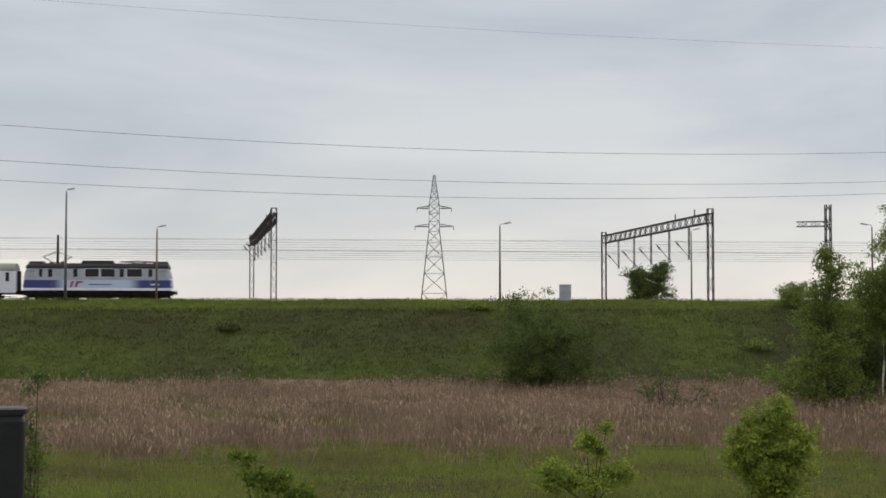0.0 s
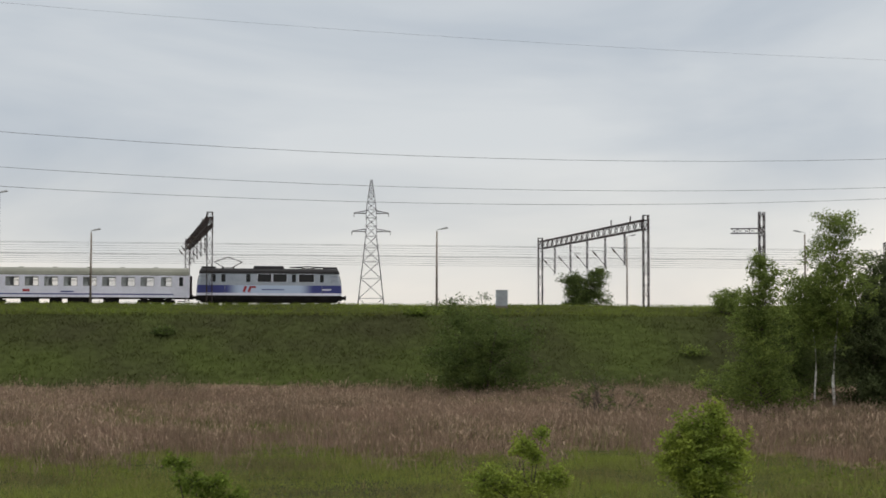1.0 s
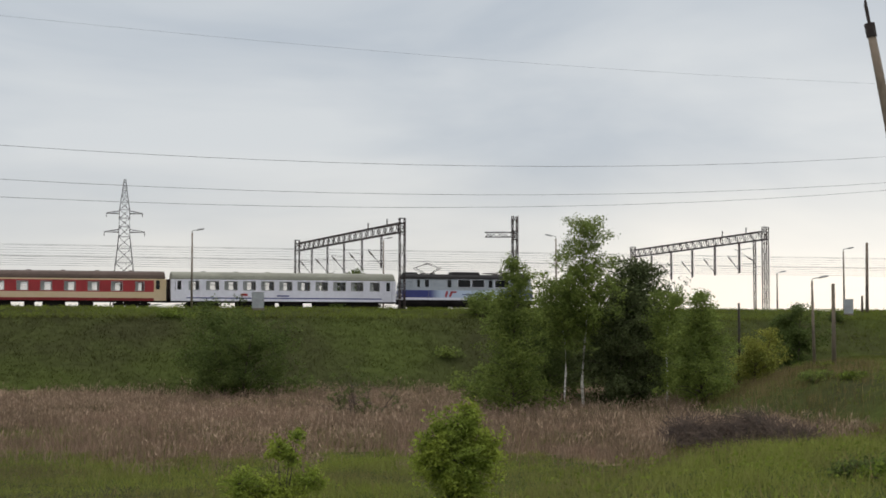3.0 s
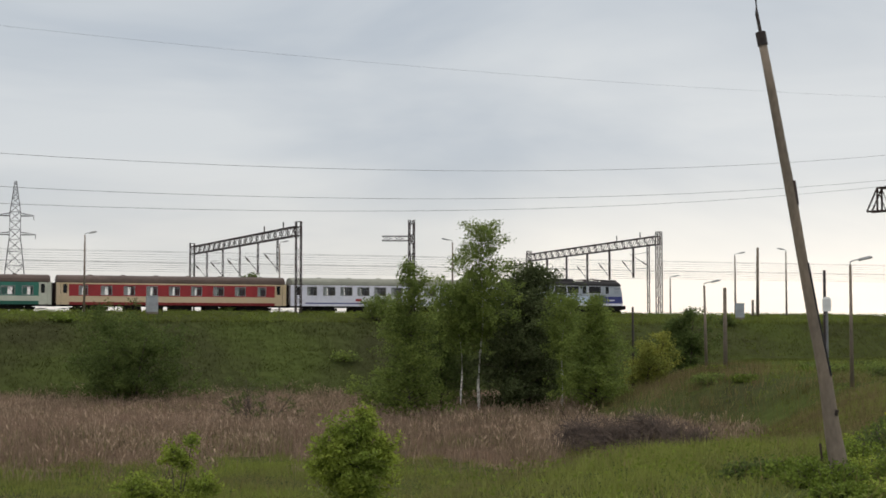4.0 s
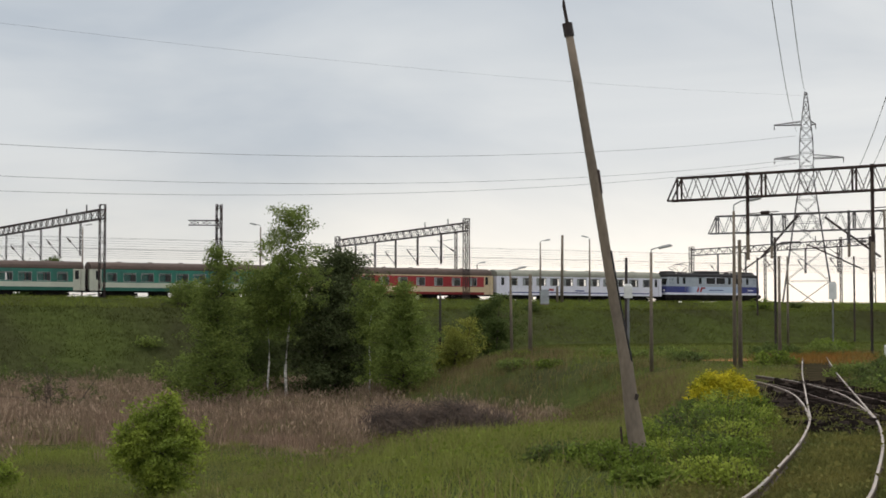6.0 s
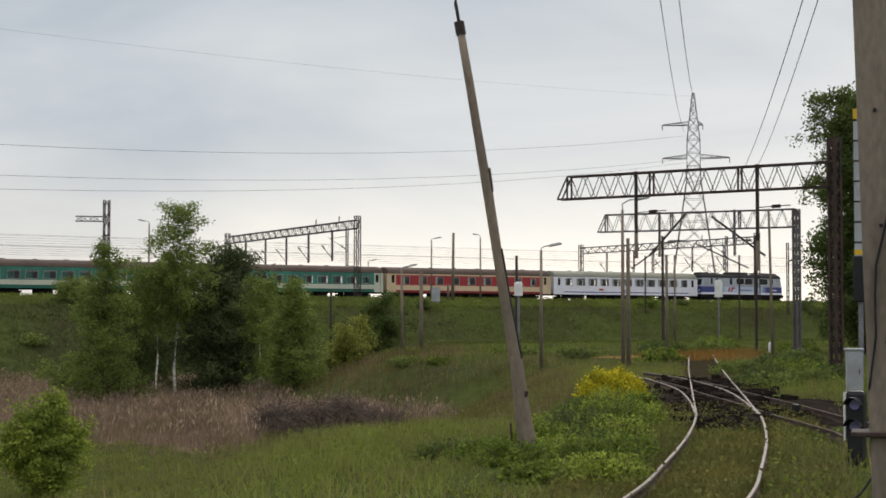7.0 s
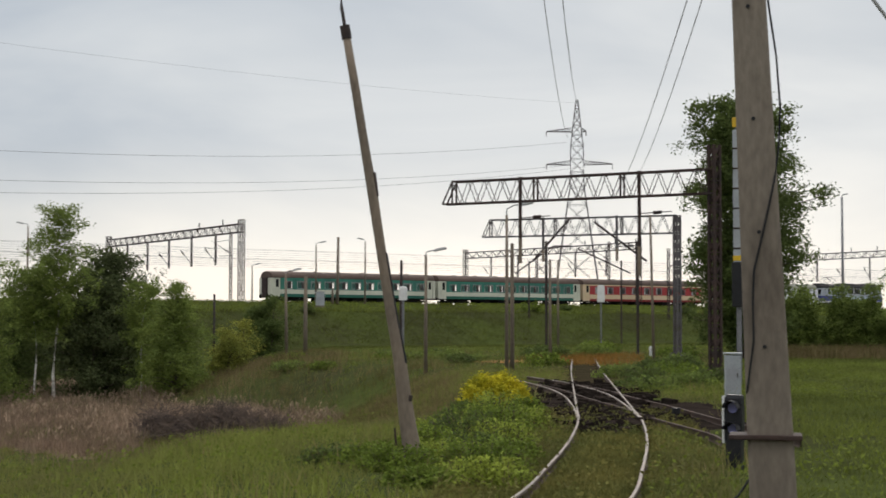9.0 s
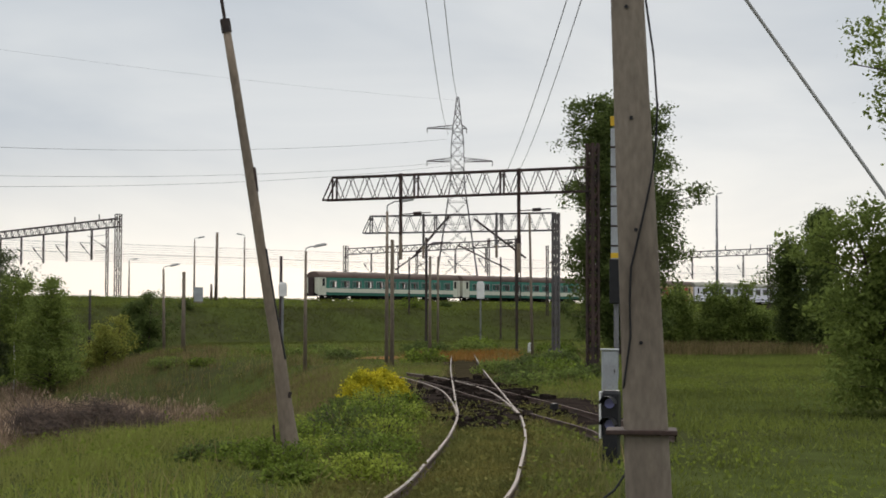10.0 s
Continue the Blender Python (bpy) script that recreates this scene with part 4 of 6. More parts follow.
        base.box((x, 0, 4.15), (1.2, 0.08, 0.07))
        part("pantograph_base", base, M_STEEL, ob)
    return ob


def coach(label, lower, pillar, cornice, roof, ends, stripe=None, skirt=None, windows=(11, 1.93, 1.38), glass=M_GLASS, sill=2.12, belt=1.18, curtain=M_CURTAIN, drawn=0.30, head=3.08, waist=None):
    """A passenger coach, 24.5 m over buffers, hollow, with windows that let one look through."""
    ob = thing("passenger_coach", pose(0, 0, 0), label, "railway coach", "coaches of the train")
    H = 12.0                                # half length of the body
    W = 1.41
    waist = waist or sill
    zs, z0, z1, zt = 0.98, sill, head, 3.24   # sill, window bottom and top, cornice top
    count, pitch, wide = windows
    centres = [((i - (count - 1) / 2) * pitch, wide if 0 < i < count - 1 else wide * 0.8) for i in range(count)]
    edges = []
    for c, w in centres:
        edges += [c - w / 2, c + w / 2]
    doors = (-11.15, 11.15)
    for side in (-1, 1):
        y = side * W
        part("lower_panel", Shape().box((0, y, (zs + belt) / 2), (2 * H - 2.5, 0.06, belt - zs)), skirt or lower, ob)
        part("side_panel", Shape().box((0, y, (belt + waist) / 2), (2 * H - 2.5, 0.06, waist - belt)), lower, ob)
        if waist < z0:
            part("waist_panel", Shape().box((0, y, (waist + z0) / 2), (2 * H - 2.5, 0.06, z0 - waist)), pillar, ob)
        if z1 < 3.08:
            part("head_panel", Shape().box((0, y, (z1 + 3.08) / 2), (2 * H - 2.5, 0.06, 3.08 - z1)), pillar, ob)
        xs = [-10.75] + edges + [10.75]
        for a, b in zip(xs[0::2], xs[1::2]):
            part("window_pillar", Shape().box(((a + b) / 2, y, (z0 + z1) / 2), (b - a, 0.06, z1 - z0)), pillar, ob)
        part("cornice", Shape().box((0, y, (3.08 + zt) / 2), (2 * H - 2.5, 0.062, zt - 3.08)), cornice, ob)
        for c, w in centres:
            win = part("window", Shape().box((c, y, z0 + 0.02), (w, 0.08, 0.04)).box((c, y, z1 - 0.02), (w, 0.08, 0.04)).box((c - w / 2 + 0.02, y, (z0 + z1) / 2), (0.04, 0.08, z1 - z0 - 0.08)).box((c + w / 2 - 0.02, y, (z0 + z1) / 2), (0.04, 0.08, z1 - z0 - 0.08)).box((c, y, 2.74), (w - 0.08, 0.05, 0.035)), M_LAMPGREY, ob)
            part("curtain", Shape().box((c - w * (0.47 - drawn / 2), y - side * 0.12, (z0 + z1) / 2), (w * drawn, 0.03, z1 - z0)), curtain, win)
            part("pane", Shape().box((c, y, (z0 + z1) / 2), (w - 0.06, 0.014, z1 - z0 - 0.06)), glass, win)
        for x in doors:
            sg = 1 if x > 0 else -1
            part("end_panel", Shape().box((sg * 11.80, y * 0.985, (zs + zt) / 2), (0.42, 0.06, zt - zs)), ends, ob)
            d = part("door", Shape().box((x, y * 0.975, (zs + 2.15) / 2), (0.8, 0.05, 2.15 - zs)).box((x - 0.3, y * 0.975, 2.62), (0.2, 0.05, 0.94)).box((x + 0.3, y * 0.975, 2.62), (0.2, 0.05, 0.94)).box((x, y * 0.975, 3.16), (0.8, 0.05, 0.16)), ends, ob, "recessed entrance door")
            part("pane", Shape().box((x, y * 0.975, 2.62), (0.40, 0.02, 0.94)), M_GLASSDARK, d)
            part("step", Shape().box((x, y * 0.93, 0.60), (0.8, 0.28, 0.04)).box((x, y * 0.93, 0.34), (0.8, 0.24, 0.04)), M_UNDER, ob)
        if stripe:
            part("stripe", Shape().box((0.0, side * (W + 0.034), 1.30), (20.8, 0.008, 0.12)), stripe, ob, "thin dark blue stripe")
            part("red_mark", Shape().box((-4.4, side * (W + 0.036), 1.66), (0.7, 0.010, 0.26)), M_TRED, ob, "plain red mark")
            part("lettering_bar", Shape().box((-0.3, side * (W + 0.036), 1.56), (1.3, 0.010, 0.14)), M_TBLUE, ob, "small blue lettering bar")
    outline = [(-1.44, zt - 0.02), (-1.44, 3.32), (-1.32, 3.62), (-1.02, 3.86), (-0.5, 4.02), (0, 4.06), (0.5, 4.02), (1.02, 3.86), (1.32, 3.62), (1.44, 3.32), (1.44, zt - 0.02)]
    part("roof", Shape().profile(outline, -H + 0.1, H - 0.1), roof, ob, "", bevel=0.12)
    for x in (-8.5, -5.1, -1.7, 1.7, 5.1, 8.5):
        part("roof_vent", Shape().loft([(4.0, 0.26, 0.2, 0.08, x), (4.13, 0.2, 0.14, 0.08, x)]), roof, ob)
    part("floor", Shape().box((0, 0, 1.06), (2 * H - 0.2, 2 * W - 0.12, 0.16)), M_UNDER, ob)
    for i in range(count - 1):
        part("partition", Shape().box(((i - count / 2 + 1) * pitch, 0.45, 2.05), (0.06, 1.8, 1.9)), M_POLE, ob)
    for e in (-1, 1):
        part("end_wall", Shape().box((e * (H - 0.04), 0.98, 2.1), (0.08, 0.8, 2.26)).box((e * (H - 0.04), -0.98, 2.1), (0.08, 0.8, 2.26)).box((e * (H - 0.04), 0, 2.1), (0.06, 1.2, 2.26)), ends, ob)
        part("gangway", Shape().box((e * (H + 0.09), 0, 2.1), (0.22, 1.2, 2.3)), M_BELLOWS, ob, "black rubber gangway", bevel=0.05)
        part("end_beam", Shape().box((e * (H - 0.1), 0, 0.98), (0.3, 2.6, 0.3)), M_UNDER, ob)
        buffer_parts(ob, e * 12.22, e)
        bogie_part(ob, e * 8.6, 2.5, 0.46)
    part("underframe", Shape().box((0, 1.2, 0.93), (2 * H - 0.6, 0.12, 0.16)).box((0, -1.2, 0.93), (2 * H - 0.6, 0.12, 0.16)), M_UNDER, ob)
    for x, w in ((-4.2, 1.6), (-1.6, 1.0), (0.8, 2.2), (4.0, 1.4)):
        part("underfloor_box", Shape().box((x, 0, 0.62), (w, 2.2, 0.55)), M_UNDER, ob)
    return ob


LOCO = locomotive()
COACH_WHITE = coach("pale grey coach with a thin blue stripe and dusty roof", M_TWHITE, M_TWHITE, M_TWHITE, M_ROOFGREEN, M_TWHITE, stripe=M_TBLUE)
COACH_RED = coach("red and cream coach with a sooty brown roof", M_TCREAM, M_TRED, M_TCREAM, M_ROOFBROWN, M_TCREAM, skirt=M_TDRED, windows=(9, 2.33, 1.16), glass=M_GLASS, sill=1.97, belt=1.26, curtain=M_CURTAIN, drawn=0.34, head=2.94, waist=1.87)
COACH_GREEN = coach("green coach with a pale lower band and brown roof", M_TPALE, M_TGREEN, M_TGREEN, M_ROOFBROWN, M_TPALE, skirt=M_TDGREEN, glass=M_GLASS, sill=1.96, belt=1.34, curtain=M_GREENCURTAIN, drawn=0.45, head=2.88, waist=1.86)
COACH_LAST = copy_thing(COACH_GREEN, pose(0, 0, 0))
tagged(COACH_LAST, "last green coach of the train with a pale lower band")

# how far the front buffers have come along the line, second by second
FRONT = [(0, -14.38), (1, 9.85), (2, 33.3), (2.5, 45.4), (3.5, 69.3), (4.5, 93.3), (5.5, 117.6), (6.5, 142.0), (7, 154.2), (7.5, 166.6), (8, 178.95), (8.5, 191.1), (9, 203.2), (9.5, 215.4), (10, 227.7)]


def motions():
    yaw = math.degrees(TRACK_TH)
    for ob, back in ((LOCO, 7.96), (COACH_WHITE, 15.92 + 12.25), (COACH_RED, 15.92 + 36.75), (COACH_GREEN, 15.92 + 61.25), (COACH_LAST, 15.92 + 85.75)):
        rows = []
        for t, s in FRONT:
            p = TU * (s - back) + TN * TRACK_D
            rows.append((t, pose(p[0], p[1], RAIL_Z, 0, 0, yaw)))
        walk(ob, rows)


# ---- catenary gantries, masts, poles ----
def lattice(s, a, b, w, bar=0.09, diag=0.05, pitch=None, up=Vector((0, 0, 1)), h=None):
    """A square lattice girder from a to b: four chords and crossing diagonals on all faces."""
    a, b = Vector(a), Vector(b)
    d = (b - a).normalized()
    if abs(d.z) > 0.9:
        e1 = Vector((TU[0], TU[1], 0))
    else:
        e1 = d.cross(Vector((0, 0, 1))).normalized()
    e2 = d.cross(e1).normalized()
    h = h or w
    L = (b - a).length
    n = max(2, round(L / (pitch or max(w, h))))
    cor = [e1 * (i * w / 2) + e2 * (j * h / 2) for i, j in ((-1, -1), (1, -1), (1, 1), (-1, 1))]
    for c in cor:
        s.beam(a + c, b + c, bar)
    for k in range(n):
        p, q = a.lerp(b, k / n), a.lerp(b, (k + 1) / n)
        for i in range(4):
            c, c2 = cor[i], cor[(i + 1) % 4]
            if k % 2:
                c, c2 = c2, c
            s.beam(p + c, q + c2, diag)
            if k % 2 == 0:
                s.beam(p + c, p + c2, diag)
    return s


def insulated_arm(owner, root, tip):
    s = Shape()
    s.beam(root, tip, 0.06)
    s.beam(Vector(root) + Vector((0, 0, 1.6)), Vector(tip) + Vector((0, 0, 0.05)), 0.03)
    part("bracket_arm", s, M_STEEL, owner)


def gantry(near, far, top, label, droppers=5, base_near=None, base_far=None, drop=3.6, depth=0.95, w=0.54, metal=M_STEEL):
    """A portal over the tracks: two lattice posts, a lattice beam, posts that hang from it for the wires."""
    x0, y0 = near
    x1, y1 = far
    z0 = RAIL_Z - 0.35 if base_near is None else base_near
    z1 = RAIL_Z - 0.35 if base_far is None else base_far
    ob = thing("catenary_gantry", pose(x0, y0, z0), label, "gantry", "gantries over the railway yard")
    o = Vector((x0, y0, z0))
    for (x, y, z) in ((x0, y0, z0), (x1, y1, z1)):
        s = Shape()
        p = Vector((x, y, z)) - o
        lattice(s, p, p + Vector((0, 0, top - z)), w, 0.095, 0.035, pitch=1.15)
        s.box(p + Vector((0, 0, 0.2)), (0.9, 0.9, 0.5))
        s.box(p + Vector((0, 0, top - z)), (w + 0.1, w + 0.1, 0.06))
        part("post", s, metal, ob)
    a, b = Vector((x0, y0, top - 0.95)) - o, Vector((x1, y1, top - 0.95)) - o
    s = Shape()
    d = (b - a).normalized()
    lattice(s, a + d * w / 2, b - d * w / 2, 0.7, 0.10, 0.05, pitch=1.05, h=depth)
    part("beam", s, metal, ob)
    for i in range(droppers):
        p = a.lerp(b, (i + 1.0) / (droppers + 1.0))
        s = Shape()
        lattice(s, p + Vector((0, 0, -depth / 2)), p + Vector((0, 0, -depth / 2 - drop)), 0.15, 0.05, 0.025, pitch=0.6)
        dp = part("dropper", s, metal, ob)
        z = p.z - depth / 2 - drop
        away = Vector((-TU[0], -TU[1], 0))
        insulated_arm(dp, Vector((p.x, p.y, z + 0.3)), Vector((p.x, p.y, z + 2.0)) + away * 1.5)
        part("insulator", Shape().tube([Vector((p.x, p.y, z + 1.43)) + away * 1.0, Vector((p.x, p.y, z + 1.83)) + away * 1.35], 0.09, 8), M_BARK, dp)
    for k in (0.12, 0.28):
        q = a.lerp(b, k)
        part("feeder_insulator", Shape().tube([q + Vector((0, 0, depth / 2)), q + Vector((0, 0, depth / 2 + 0.75))], 0.07, 6), metal, ob)
    return ob


def xy_at(az, tan, z):
    """Where a ray to the left of the first view by az, rising by tan, meets the height z."""
    return polar(az, (z - EYE) / tan)


TOPZ = 14.3
gantry(polar(6.35, 158), polar(7.16, 206), TOPZ, "dark lattice catenary gantry seen almost end-on", drop=2.4)
gantry(xy_at(-9.95, 0.0751, TOPZ), xy_at(-6.02, 0.0604, TOPZ), TOPZ, "dark lattice catenary gantry across the yard tracks")
gantry(xy_at(-23.44, 0.0679, TOPZ), xy_at(-18.60, 0.0558, TOPZ), TOPZ, "dark lattice catenary gantry beside the birches")
gantry(xy_at(-38.3, 0.0558, TOPZ), xy_at(-31.83, 0.0489, TOPZ), TOPZ, "dark lattice catenary gantry beyond the side line")
gantry(polar(-47.6, 245), polar(-42.2, 268), TOPZ, "distant lattice catenary gantry behind the trees")


def half_gantry():
    x, y = polar(-14.19, 158.6)
    ob = thing("catenary_mast", pose(x, y, RAIL_Z - 0.3), "dark lattice mast with one cantilever arm", "mast")
    s = Shape()
    lattice(s, (0, 0, 0), (0, 0, 14.4 - RAIL_Z + 0.3), 0.50, 0.095, 0.055, pitch=1.0)
    s.box((0, 0, 0.2), (0.9, 0.9, 0.5))
    part("post", s, M_STEEL, ob)
    e = Vector((-math.cos(radians(14.2)), math.sin(radians(14.2)), 0))
    s = Shape()
    root = Vector((0, 0, 12.75 - RAIL_Z))
    lattice(s, root, root + e * 3.1, 0.4, 0.08, 0.05, pitch=0.6, h=0.5)
    part("arm", s, M_STEEL, ob)


half_gantry()


def lamp_post(az, d, top, label, arm=1.0, side=1, base=None, radius=0.09, material=M_POLE, lean=0.0, head=M_LAMPGREY, group="lamp posts along the embankment", rise=0.25):
    x, y = polar(az, d)
    z = ground1(x, y) - 0.15 if base is None else base
    h = top - z
    ob = thing("street_lamp", pose(x, y, z, 0, lean, az), label, "lamp post", group)
    part("pole", Shape().tube([(0, 0, 0), (0, 0, h * 0.5), (0, 0, h - rise)], [radius * 1.35, radius * 1.1, radius * 0.8], 8), material, ob, smooth=True)
    part("arm", Shape().tube([(0, 0, h - rise - 0.05), (0, 0, h - rise * 0.4), (side * arm * 0.25, 0, h), (side * arm * 0.5, 0, h + 0.04)], 0.035, 6), head, ob)
    s = Shape().loft([(-0.07, 0.36, 0.13, 0.1), (0.0, 0.40, 0.15, 0.12), (0.09, 0.28, 0.09, 0.08)])
    hd = part("lamp_head", s, head, ob)
    hd.matrix_basis = pose(side * (arm * 0.5 + 0.3), 0, h + 0.08, 0, -12 * side, 0)
    return ob


lamp_post(-2.13, 156, 12.6, "slim grey lamp post on the embankment")
lamp_post(10.65, 157, 12.2, "slim grey lamp post on the embankment", arm=0.5)
lamp_post(-15.73, 165, 12.7, "slim grey lamp post on the embankment", side=-1)
lamp_post(-9.25, 200, 14.6, "tall slim lamp post between the tracks", base=4.2)
lamp_post(-26.22, 181, 11.9, "slim grey lamp post on the embankment")
lamp_post(-28.06, 184.5, 12.5, "slim grey lamp post on the embankment", side=-1, arm=0.6)
lamp_post(-25.15, 122, 6.5, "low leaning lamp post below the embankment", lean=-1.0, arm=1.2, radius=0.1, group="lamp posts along the side line")
lamp_post(-30.34, 86, 6.4, "weathered lamp post with a grey arm lamp", arm=1.0, radius=0.085, group="lamp posts along the side line")
lamp_post(-33.38, 78, 8.35, "tall brown lamp post with a long arm lamp", arm=1.4, radius=0.08, group="lamp posts along the side line", rise=0.5)
lamp_post(-45.68, 210, 19.6, "tall floodlight mast beyond the field", arm=0.2, material=M_GALV, radius=0.16, base=2.0)
lamp_post(13.92, 157, 15.8, "tall slim lamp mast before the railway", arm=0.3, radius=0.11, material=M_GALV)


def pole(az, d, top, label, radius=0.13, material=M_POLE, lean=0.0, base=None, group="bare poles", name="pole"):
    x, y = polar(az, d)
    z = ground1(x, y) - 0.15 if base is None else base
    h = top - z
    s = Shape().tube([(0, 0, 0), (0, 0, h * 0.5), (0, 0, h - 0.03), (0, 0, h)], [radius * 1.2, radius, radius * 0.85, radius * 0.7], 8)
    return solo(name, s, material, pose(x, y, z, 0, lean, az), label, "pole", group, smooth=True)


pole(14.2, 165, 11.7, "thin catenary pole beyond the track", 0.14, M_STEEL)
pole(-27.02, 181.5, 12.6, "bare brown pole on the embankment", 0.17, M_POLE, lean=0.6)
pole(-26.85, 181.5, 6.5, "short brown post on the embankment", 0.14, M_POLE)
pole(-25.84, 112, 5.75, "short brown post with a dark cap", 0.14, M_POLE)
pole(-22.46, 112, 4.4, "short dark post at the embankment's foot", 0.09, M_STEEL)
pole(-33.58, 79, 6.45, "brown brace post beside a lamp post", 0.105, M_POLE)
pole(-35.0, 98, 6.4, "brown post beside the side line", 0.095, M_POLE)
pole(-35.3, 160, 9.0, "brown post by the embankment", 0.11, M_POLE)
pole(-38.85, 100, 9.4, "thin tall pole beside the side line", 0.085, M_POLE, lean=-1.2)
def catenary_pole(az, d, top, label, side=-1):
    """A slim steel mast with a hinged bracket for the contact wire."""
    x, y = polar(az, d)
    z = ground1(x, y) - 0.1
    h = top - z
    ob = thing("catenary_pole", pose(x, y, z, 0, 0, az), label, "mast", "single catenary masts")
    for q in (-0.12, 0.12):
        part("channel", Shape().beam((q, 0, 0), (q, 0, h), 0.09, 0.16), M_STEEL, ob)
    lace = Shape()
    for k in range(int(h / 0.9)):
        lace.box((0, 0, 0.5 + 0.9 * k), (0.3, 0.06, 0.07))
    part("lacing", lace, M_STEEL, ob)
    part("bracket", Shape().beam((0, 0, h - 2.6), (side * 2.4, 0, h - 1.0), 0.06).beam((0, 0, h - 0.8), (side * 2.0, 0, h - 1.15), 0.05).beam((0, 0, h - 2.9), (side * 1.5, 0, h - 2.9), 0.05), M_STEEL, ob)
    part("insulator", Shape().tube([(side * 0.25, 0, h - 2.42), (side * 0.75, 0, h - 2.1)], 0.09, 8), M_BARK, ob)


catenary_pole(-23.05, 196, 13.8, "slim dark catenary mast with a bracket arm")
catenary_pole(-37.2, 215, 13.9, "slim dark catenary mast behind the train")
catenary_pole(-34.5, 222, 12.6, "slim dark catenary mast behind the train", side=1)
catenary_pole(-39.4, 205, 12.4, "slim dark catenary mast behind the train", side=1)
lamp_post(-23.85, 205, 10.2, "slim grey lamp post beyond the tracks", base=4.2)
pole(-29.42, 94, 6.2, "dark post with a white casing beside it", 0.10, M_STEEL)


def trackside_marker(az, d, top, label, w, h, material=M_WHITE):
    x, y = polar(az, d)
    z = ground1(x, y) - 0.1
    ob = thing("trackside_signal", pose(x, y, z, 0, 0, az), label, "railway signal")
    part("post", Shape().tube([(0, 0, 0), (0, 0, top - z - 0.1)], 0.07, 8), M_GALV, ob)
    part("casing", Shape().loft([(top - z - h, w / 2, 0.14, 0.1), (top - z - h * 0.15, w / 2, 0.14, 0.1), (top - z, w / 2 * 0.6, 0.10, 0.08)]), material, ob, "white casing", smooth=False)
    return ob


trackside_marker(-29.49, 92, 4.55, "white signal casing on a slim post", 0.5, 0.85)
trackside_marker(-36.9, 150, 6.15, "white oval signal board on a slim post", 0.75, 1.7)


def cabinet(az, d, size, label, base=None):
    x, y = polar(az, d)
    z = ground1(x, y) if base is None else base
    w, dp, h = size
    ob = thing("equipment_cabinet", pose(x, y, z, 0, 0, az + 6), label, "cabinet", "railway equipment cabinets")
    part("plinth", Shape().box((0, 0, 0.04), (w + 0.06, dp + 0.06, 0.22)), M_CONCRETE, ob)
    part("body", Shape().box((0, 0, 0.15 + (h - 0.2) / 2), (w, dp, h - 0.2)), M_CABINET, ob, bevel=0.015)
    part("roof", Shape().box((0, 0, h), (w + 0.08, dp + 0.08, 0.06)), M_CABINET, ob, bevel=0.015)
    dr = part("door", Shape().box((0, -dp / 2 - 0.012, 0.15 + (h - 0.2) / 2), (w - 0.08, 0.02, h - 0.3)), M_CABINET, ob, bevel=0.005)
    part("handle", Shape().box((w / 2 - 0.12, -dp / 2 - 0.035, h * 0.55), (0.03, 0.03, 0.14)), M_STEEL, dr)


cabinet(-4.57, 156.3, (1.15, 0.8, 1.75), "grey metal equipment cabinet on the embankment")
cabinet(-26.38, 178, (0.95, 0.7, 1.75), "grey metal equipment cabinet on the embankment")
cabinet(-41.72, 50, (0.50, 0.4, 1.55), "pale grey upright cabinet beside the side line")


def pylon(az, d, top, base, half, arms, label, waist=0.35):
    """A lattice power pylon: four legs that lean together, cross bracing, cross arms with hanging insulators."""
    x, y = polar(az, d)
    ob = thing("power_pylon", pose(x, y, base, 0, 0, az), label, "pylon", "power pylons")
    H = top - base
    levels = [0, 0.16, 0.30, 0.42, 0.52, 0.60, 0.67, 0.73, 0.79, 0.84, 0.885, 0.925, 0.96, 1.0]

    def w(f):
        return half * (1 - f / 0.62) + 1.0 * (f / 0.62) if f < 0.62 else 1.0 - (1.0 - 0.16) * max(0, f - 0.78) / 0.22

    ring = [[Vector((i * w(f), j * w(f), f * H)) for i, j in ((-1, -1), (1, -1), (1, 1), (-1, 1))] for f in levels]
    for i in range(4):
        leg = Shape()
        for k in range(len(levels) - 1):
            leg.beam(ring[k][i], ring[k + 1][i], 0.11 if k < 5 else 0.09)
        part("leg", leg, M_PYLON, ob)
    br = Shape()
    for k in range(len(levels) - 1):
        for i in range(4):
            j = (i + 1) % 4
            br.beam(ring[k][i], ring[k + 1][j], 0.055)
            br.beam(ring[k][j], ring[k + 1][i], 0.055)
            br.beam(ring[k + 1][i], ring[k + 1][j], 0.055)
    part("bracing", br, M_PYLON, ob)
    for z, left, right in arms:
        zz = z - base
        ww = w(zz / H)
        for e, length in ((-1, left), (1, right)):
            if length:
                s = Shape()
                tip = Vector((e * length, 0, zz))
                for q in (-ww, ww):
                    s.beam((e * ww, q, zz), tip, 0.10)
                    s.beam((e * ww, q, zz + 0.5), tip + Vector((0, 0, 0.1)), 0.08)
                for f in (0.3, 0.6):
                    s.beam(Vector((e * ww, ww, zz)).lerp(tip, f), Vector((e * ww, -ww, zz)).lerp(tip, f + 0.2), 0.05)
                ins = Shape().tube([tip, tip + Vector((0, 0, -0.7))], 0.07, 6)
                part("insulator", ins, M_BARK, ob)
                part("cross_arm", s, M_STEEL, ob)
    return ob


pylon(0.34, 300, 31.8, 4.0, 2.9, [(25.2, 3.4, 3.4), (21.6, 3.8, 3.8)], "grey lattice power pylon beyond the railway")
pylon(-36.02, 235, 36.9, 3.0, 4.0, [(32.0, 4.7, 1.4), (26.9, 4.7, 5.4)], "grey lattice power pylon with uneven cross arms")


